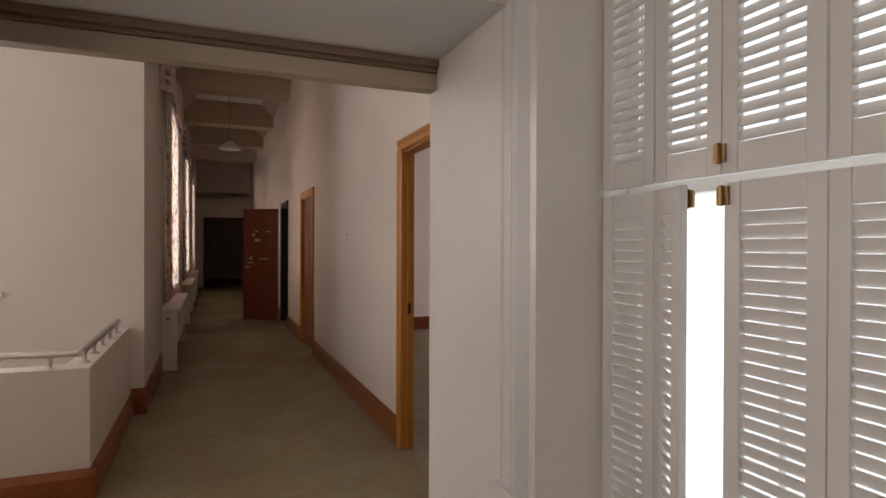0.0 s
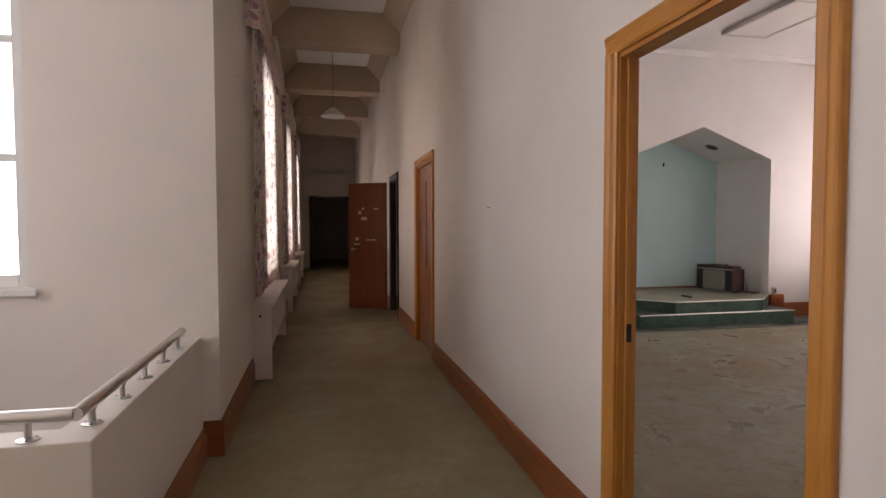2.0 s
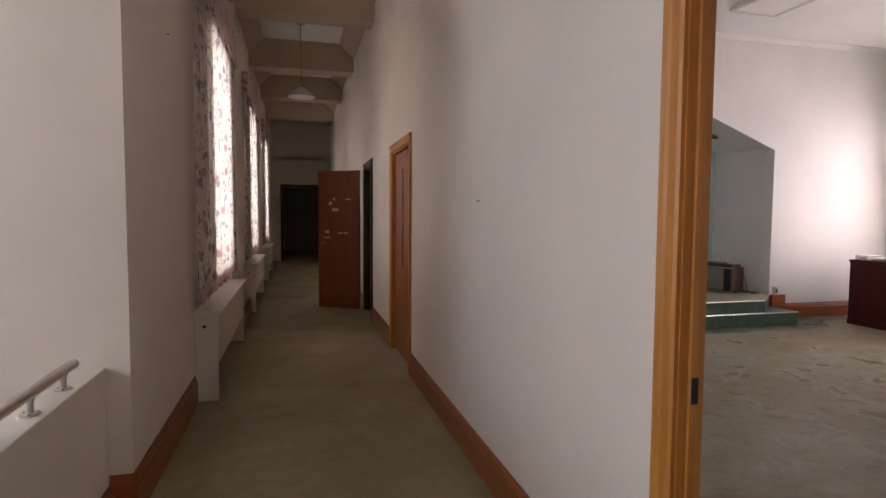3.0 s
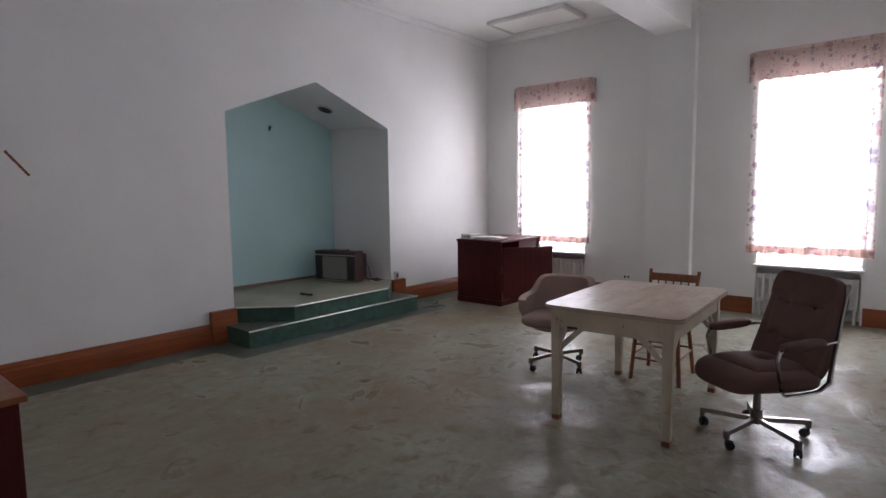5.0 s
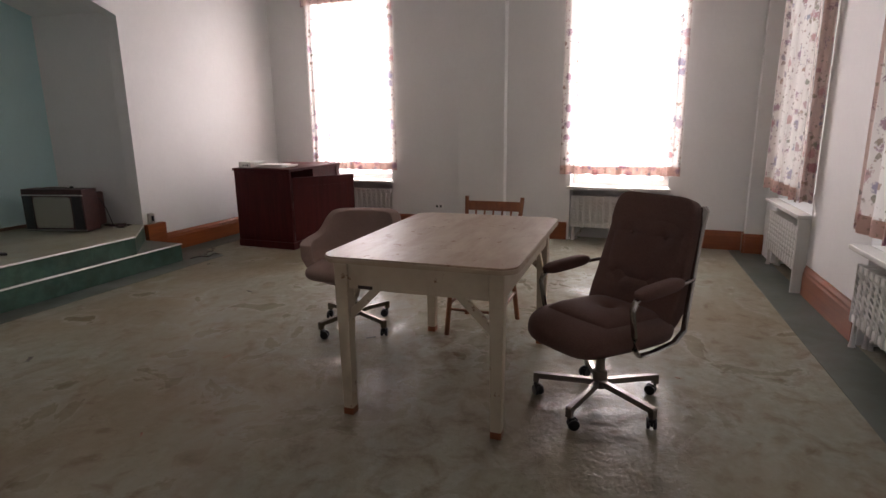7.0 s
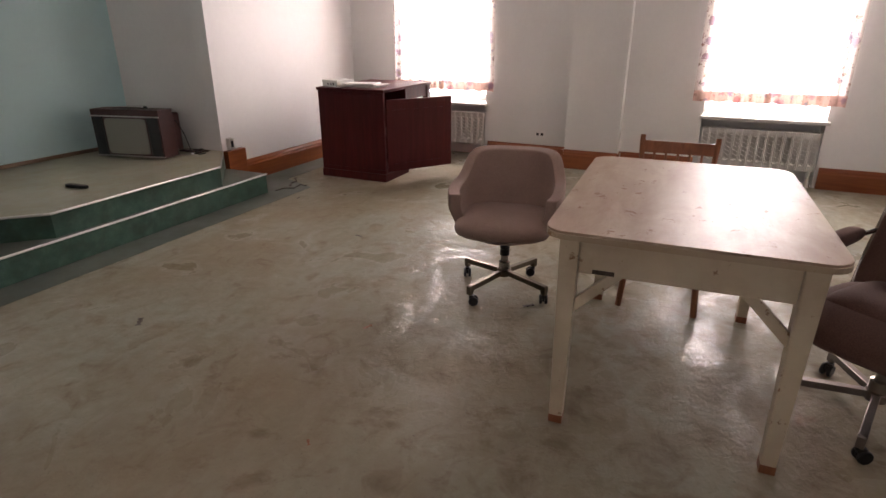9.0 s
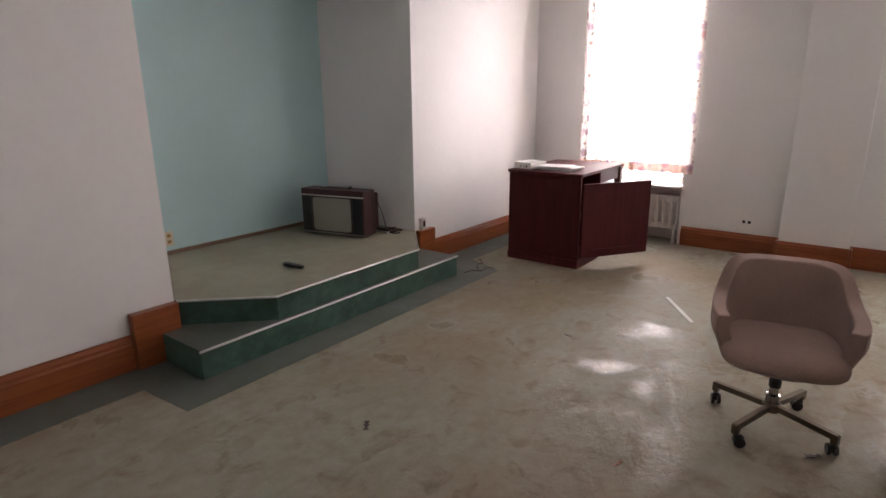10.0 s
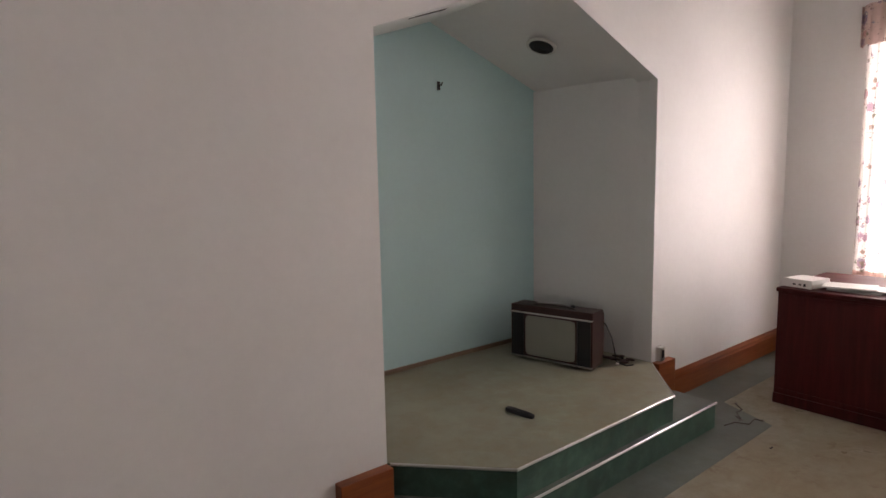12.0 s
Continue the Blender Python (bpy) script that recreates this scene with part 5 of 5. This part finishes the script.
television()
rem = thing("remote_control", "small black remote control lying on the stage", "remote control", pose(5.555, 9.11, 0.3365, 0, 0, -84))
part("body", prism([(-0.095, -0.014), (-0.07, -0.024), (0.06, -0.022), (0.095, -0.012), (0.095, 0.012), (0.06, 0.022), (-0.07, 0.024), (-0.095, 0.014)], "z", 0.0, 0.022, 0.007), "black", rem)
part("battery_lid", box(-0.06, -0.01, -0.014, 0.014, 0.0221, 0.0236, 0.001), "black", rem)
random.seed(4)
rb = thing("rubbish_heap", "dark scraps and a bit of cable behind the television", "rubbish", pose(6.80, 9.30, 0.3365))
for i in range(16):
    part("scrap", moved(cushion(random.uniform(0.02, 0.05), random.uniform(0.012, 0.03), 0.008, 0.7, 10, 6), pose(random.uniform(-0.03, 0.06), random.uniform(-0.08, 0.45), 0.008, 0, 0, random.uniform(40, 140))), random.choice(("dark_wood", "dark_wood", "tv_wood")), rb)
for i in range(5):
    part("scrap", moved(cushion(random.uniform(0.015, 0.04), random.uniform(0.01, 0.025), 0.007, 0.7, 10, 6), pose(random.uniform(-0.10, 0.09), random.uniform(-0.05, 0.12), 0.007, 0, 0, random.uniform(0, 180))), random.choice(("dark_wood", "dark_gap", "paper")), rb)

# round vent and small fixings in the alcove
slope = math.degrees(math.atan2(EAVE - APEX, A1 - AM))
vent = thing("ceiling_vent", "round dark speaker vent in the sloping alcove ceiling", "vent", pose(6.324, 9.63, APEX + (6.324 - AM) * math.tan(radians(slope)) - 0.002, 0, -slope, 0) @ pose(0, 0, 0, 180, 0, 0))
part("rim", lathe([(0.105, 0.0), (0.105, 0.006), (0.098, 0.010), (0.085, 0.010)], 32), "trim_white", vent, "white rim", True)
part("cone", lathe([(0.084, 0.0105), (0.06, 0.008), (0.02, 0.0075)], 32), "black", vent, "black grille", True)
for r in (0.035, 0.055, 0.075):
    part("ring", tube([(r * math.cos(radians(15 * k)), r * math.sin(radians(15 * k)), 0.012) for k in range(24)], 0.0025, 6, closed=True), "dark_wood", vent)
slot = thing("ceiling_slot", "narrow dark slot fitting in the sloping alcove ceiling", "vent", pose(5.23, 9.47, EAVE + 0.655 * 0.3553 - 0.001, 0, -19.56, 0) @ pose(0, 0, 0, 180, 0, 0))
part("slot_plate", box(-0.14, 0.14, -0.028, 0.028, 0.0, 0.006, 0.002), "trim_white", slot)
part("slot_gap", box(-0.125, 0.125, -0.015, 0.015, 0.0062, 0.010, 0.001), "black", slot, "dark slot")
hook = thing("wall_hook", "small dark hook on the teal wall", "hook", pose(5.87, AB, 2.33, 0, 0, 180))
part("plate", box(-0.012, 0.012, 0.0, 0.008, -0.03, 0.03, 0.003), "black", hook)
part("peg", tube([(0, 0.008, 0.01), (0, 0.035, 0.0), (0, 0.045, 0.018)], 0.005, 8), "black", hook, smooth=True)


def outlet(m, dark, label):
    o = thing("wall_outlet", label, "outlet", m, "wall outlets")
    part("plate", box(-0.035, 0.035, 0.0, 0.006, -0.057, 0.057, 0.002), "room_wall" if dark else "ivory", o)
    for s in (-1, 1):
        part("socket", box(-0.014, 0.014, 0.0062, 0.009, s * 0.024 - 0.013, s * 0.024 + 0.013, 0.002), "black" if dark else "brass", o)
    return o


outlet(to_wall("windows", 6.80) @ pose(0, 0, 0.31, 0, 90, 0), True, "white double wall outlet with dark sockets above the skirting")
outlet(pose(5.21, AB, 0.46, 0, 0, 180), False, "ivory wall outlet on the teal wall")
ob = thing("outlet_box", "open steel outlet box on top of the plinth block", "outlet", pose(7.02, AY, 0.338, 0, 0, 180))
part("case", join(box(-0.027, 0.027, 0.0, 0.04, 0.0, 0.10, 0.003), box(-0.032, 0.032, 0.0, 0.004, 0.0, 0.106)), "steel", ob)
part("socket", box(-0.014, 0.014, 0.0402, 0.043, 0.025, 0.08, 0.002), "black", ob)

# ceiling lights
for x, y in ((8.52, 7.87), (5.75, 7.75)):
    cl = thing("ceiling_light", "flat white ceiling light panel, switched off", "ceiling light", pose(x, y, ROOM_H, 180, 0, 0), "ceiling light panels")
    part("frame", join(join(box(-0.32, 0.32, -0.58, -0.54, 0.0, 0.05, 0.004), box(-0.32, 0.32, 0.54, 0.58, 0.0, 0.05, 0.004)), join(box(-0.32, -0.28, -0.539, 0.539, 0.0, 0.05, 0.004), box(0.28, 0.32, -0.539, 0.539, 0.0, 0.05, 0.004))), "trim_white", cl)
    part("diffuser", box(-0.279, 0.279, -0.539, 0.539, 0.006, 0.04, 0.003), "shade", cl, "white plastic diffuser")


def radiator(m, length, height=0.35, label="white enamelled cast-iron radiator with pierced slanting slots in a niche"):
    """Low radiator of flat pierced sections on feet; local x along it, y into the room."""
    r = thing("radiator", label, "radiator", m, "cast-iron radiators")
    n = round(length / 0.072)
    pitch = length / n
    z0, mesh = 0.15, None
    for i in range(n):
        if mesh is None:
            h, slot = pitch / 2, pitch * 0.30
            b = bmesh.new()
            for s in (-1, 1):
                x = s * (slot + h) / 2
                join(b, box(x - (h - slot) / 2 + 0.0006, x + (h - slot) / 2 - 0.0006, 0.034, 0.06, z0, z0 + height, 0.004, segments=1))
            join(b, box(-h + 0.0006, h - 0.0006, -0.06, -0.02, z0 + 0.01, z0 + height - 0.01, 0.004, segments=1))
            for k in range(7):
                z = z0 + 0.062 + (height - 0.12) * k / 6
                join(b, moved(box(-slot - 0.004, slot + 0.004, 0.042, 0.057, -0.005, 0.005), pose(0, 0, z, 0, -30, 0)))
            for z, hh in ((z0 + height - 0.05, 0.046), (z0 + 0.002, 0.05)):
                join(b, box(-slot - 0.002, slot + 0.002, -0.05, 0.055, z, z + hh, 0.004, segments=1))
            sec = part("section", b, "white_iron", r)
            mesh = sec.data
        else:
            sec = new("section", mesh)
            sec.parent = r
        sec.location = ((i - (n - 1) / 2) * pitch, 0, 0)
    for sx in (-1, 1):
        for sy in (-0.035, 0.035):
            part("foot", moved(lathe([(0.020, 0.0), (0.014, 0.03), (0.012, 0.152)], 10), pose(sx * (length / 2 - 0.03), sy, 0)), "white_iron", r, smooth=True)
    part("valve_pipe", tube([(length / 2 - 0.10, -0.05, 0.17), (length / 2 - 0.10, -0.05, 0.08), (length / 2 - 0.06, -0.05, 0.05), (length / 2 - 0.06, -0.05, 0.0)], 0.014, 10), "white_iron", r, "white painted supply pipe", True)
    return r


def sill_shelf(m, length, depth, z, end_panel=0):
    """Window board running back into the opening, with a nosed front edge."""
    s = thing("sill_shelf", "white painted window board over the radiator niche", "window board", m, "window boards", "structure")
    part("board", join(box(-length / 2, length / 2, 0.001, depth, z - 0.03, z, 0.006), box(-length / 2 + 0.026, length / 2 - 0.026, -0.212, 0.0005, z - 0.038, z - 0.001)), "trim_white", s)
    if end_panel:
        x = end_panel * (length / 2 - 0.012)
        part("end_panel", box(x - 0.014, x + 0.012, 0.002, depth - 0.012, 0.0, z - 0.031, 0.004), "trim_white", s, "white boxed-in end of the radiator")
    return s


for a, b in RW:
    radiator(to_wall("windows", (a + b) / 2) @ pose(0, -0.03, 0), b - a - 0.03)
    sill_shelf(to_wall("windows", (a + b) / 2), b - a + 0.05, 0.07, SILL)
for k, (a, b) in enumerate(SWN):
    radiator(to_wall("side", (a + b) / 2) @ pose(0, 0.0, 0), b - a - 0.03)
    sill_shelf(to_wall("side", (a + b) / 2), b - a + 0.05, 0.10, SILL, -1 if k == 0 else 0)

# ---- corridor things ----
for k, (a, b) in enumerate(WINS):
    y0 = a - 0.75
    cab = thing("radiator_cover", "cream painted wooden radiator cover below the corridor window", "radiator cover", pose(LX, y0, 0), "corridor radiator covers")
    for y in (0.0, 2.076):
        part("end_panel", box(0.002, 0.165, y, y + 0.024, 0.0, 0.655, 0.003), "hall_wall", cab)
    part("top", prism([(0.002, -0.03), (0.20, -0.03), (0.20, 2.13), (0.002, 2.13)], "z", 0.656, 0.69, 0.006), "hall_wall", cab)
    part("front_panel", box(0.146, 0.165, 0.025, 2.075, 0.28, 0.655, 0.003), "hall_wall", cab)
    part("knob", moved(lathe([(0.008, 0), (0.013, 0.012), (0.010, 0.02)], 10), pose(0.07, 0.0, 0.57, 90, 0, 0)), "dark_wood", cab, "dark knob", True)
lamp = thing("pendant_lamp", "opal glass pendant lamp hanging on a thin rod, unlit", "pendant lamp", pose(0.69, 11.75, HALL_H))
part("ceiling_rose", moved(lathe([(0.07, -0.001), (0.065, -0.02), (0.02, -0.035)], 20), pose(0, 0, 0)), "brass", lamp, smooth=True)
part("rod", tube([(0, 0, -0.03), (0, 0, -0.98)], 0.007, 8), "brass", lamp, smooth=True)
part("shade", lathe([(0.03, -0.96), (0.06, -0.98), (0.14, -1.04), (0.20, -1.10), (0.205, -1.11), (0.19, -1.10), (0.12, -1.04), (0.05, -0.99)], 28), "shade", lamp, "opal glass shade", True)

# ---- litter ----
st = thing("plastic_strip", "thin white plastic strip lying on the floor", "strip", pose(7.21, 6.86, 0.001, 0, 0, 35))
part("strip_body", box(-0.255, 0.255, -0.014, 0.014, 0, 0.004, 0.001), "paper", st)
random.seed(8)
for x, y in ((4.77, 7.61), (7.28, 8.50), (7.2, 8.62), (5.79, 4.11), (6.3, 7.3), (5.2, 6.55), (4.4, 6.3), (4.55, 4.5), (5.75, 5.9), (6.9, 8.3)):
    f = thing("paint_flake", "small curled dark flake on the lino floor", "debris", pose(x, y, 0.0045, 0, 0, random.uniform(0, 180)), "flakes on the floor")
    n, w = 7, random.uniform(0.015, 0.04)
    bm = bmesh.new()
    rows = [[bm.verts.new(((i / n - 0.5) * w * 2 + 0.004 * math.sin(5 * i), yy * w * (0.5 + 0.3 * math.sin(i * 2.1)), zz + 0.05 * w * (2 * i / n - 1) ** 2)) for i in range(n + 1)] for yy, zz in ((-0.5, 0), (0.5, 0), (0.5, 0.002), (-0.5, 0.002))]
    for j in range(4):
        for i in range(n):
            bm.faces.new((rows[j][i], rows[j][i + 1], rows[(j + 1) % 4][i + 1], rows[(j + 1) % 4][i]))
    part("flake", bm, random.choice(("dark_wood", "chair_wood", "dark_gap")), f)
for x, y, r in ((7.33, 8.66, 20), (7.12, 8.55, -35)):
    w = thing("loose_wire", "bent scrap of wire on the floor beside the stage", "wire", pose(x, y, 0.008, 0, 0, r), "scraps of wire")
    part("wire", tube([(-0.14, 0, 0), (-0.05, 0.03, 0.004), (0.03, 0.0, 0.0), (0.10, 0.05, 0.012), (0.15, 0.04, 0.0)], 0.004, 6), "dark_wood", w, smooth=True)

# nails left in the corridor walls
for m in (pose(HX, 5.67, 1.49, 0, -90, 0), pose(LX, 6.45, 2.475, 0, 90, 0)):
    nl = thing("nail", "short dark nail stuck in the plaster", "nail", m, "nails in the walls")
    part("shank", tube([(0, 0, 0), (0, 0, 0.014)], 0.002, 8), "dark_gap", nl)
    part("head", moved(lathe([(0.0005, 0.0), (0.005, 0.0), (0.005, 0.002), (0.0005, 0.003)], 10), pose(0, 0, 0.0135)), "dark_gap", nl)
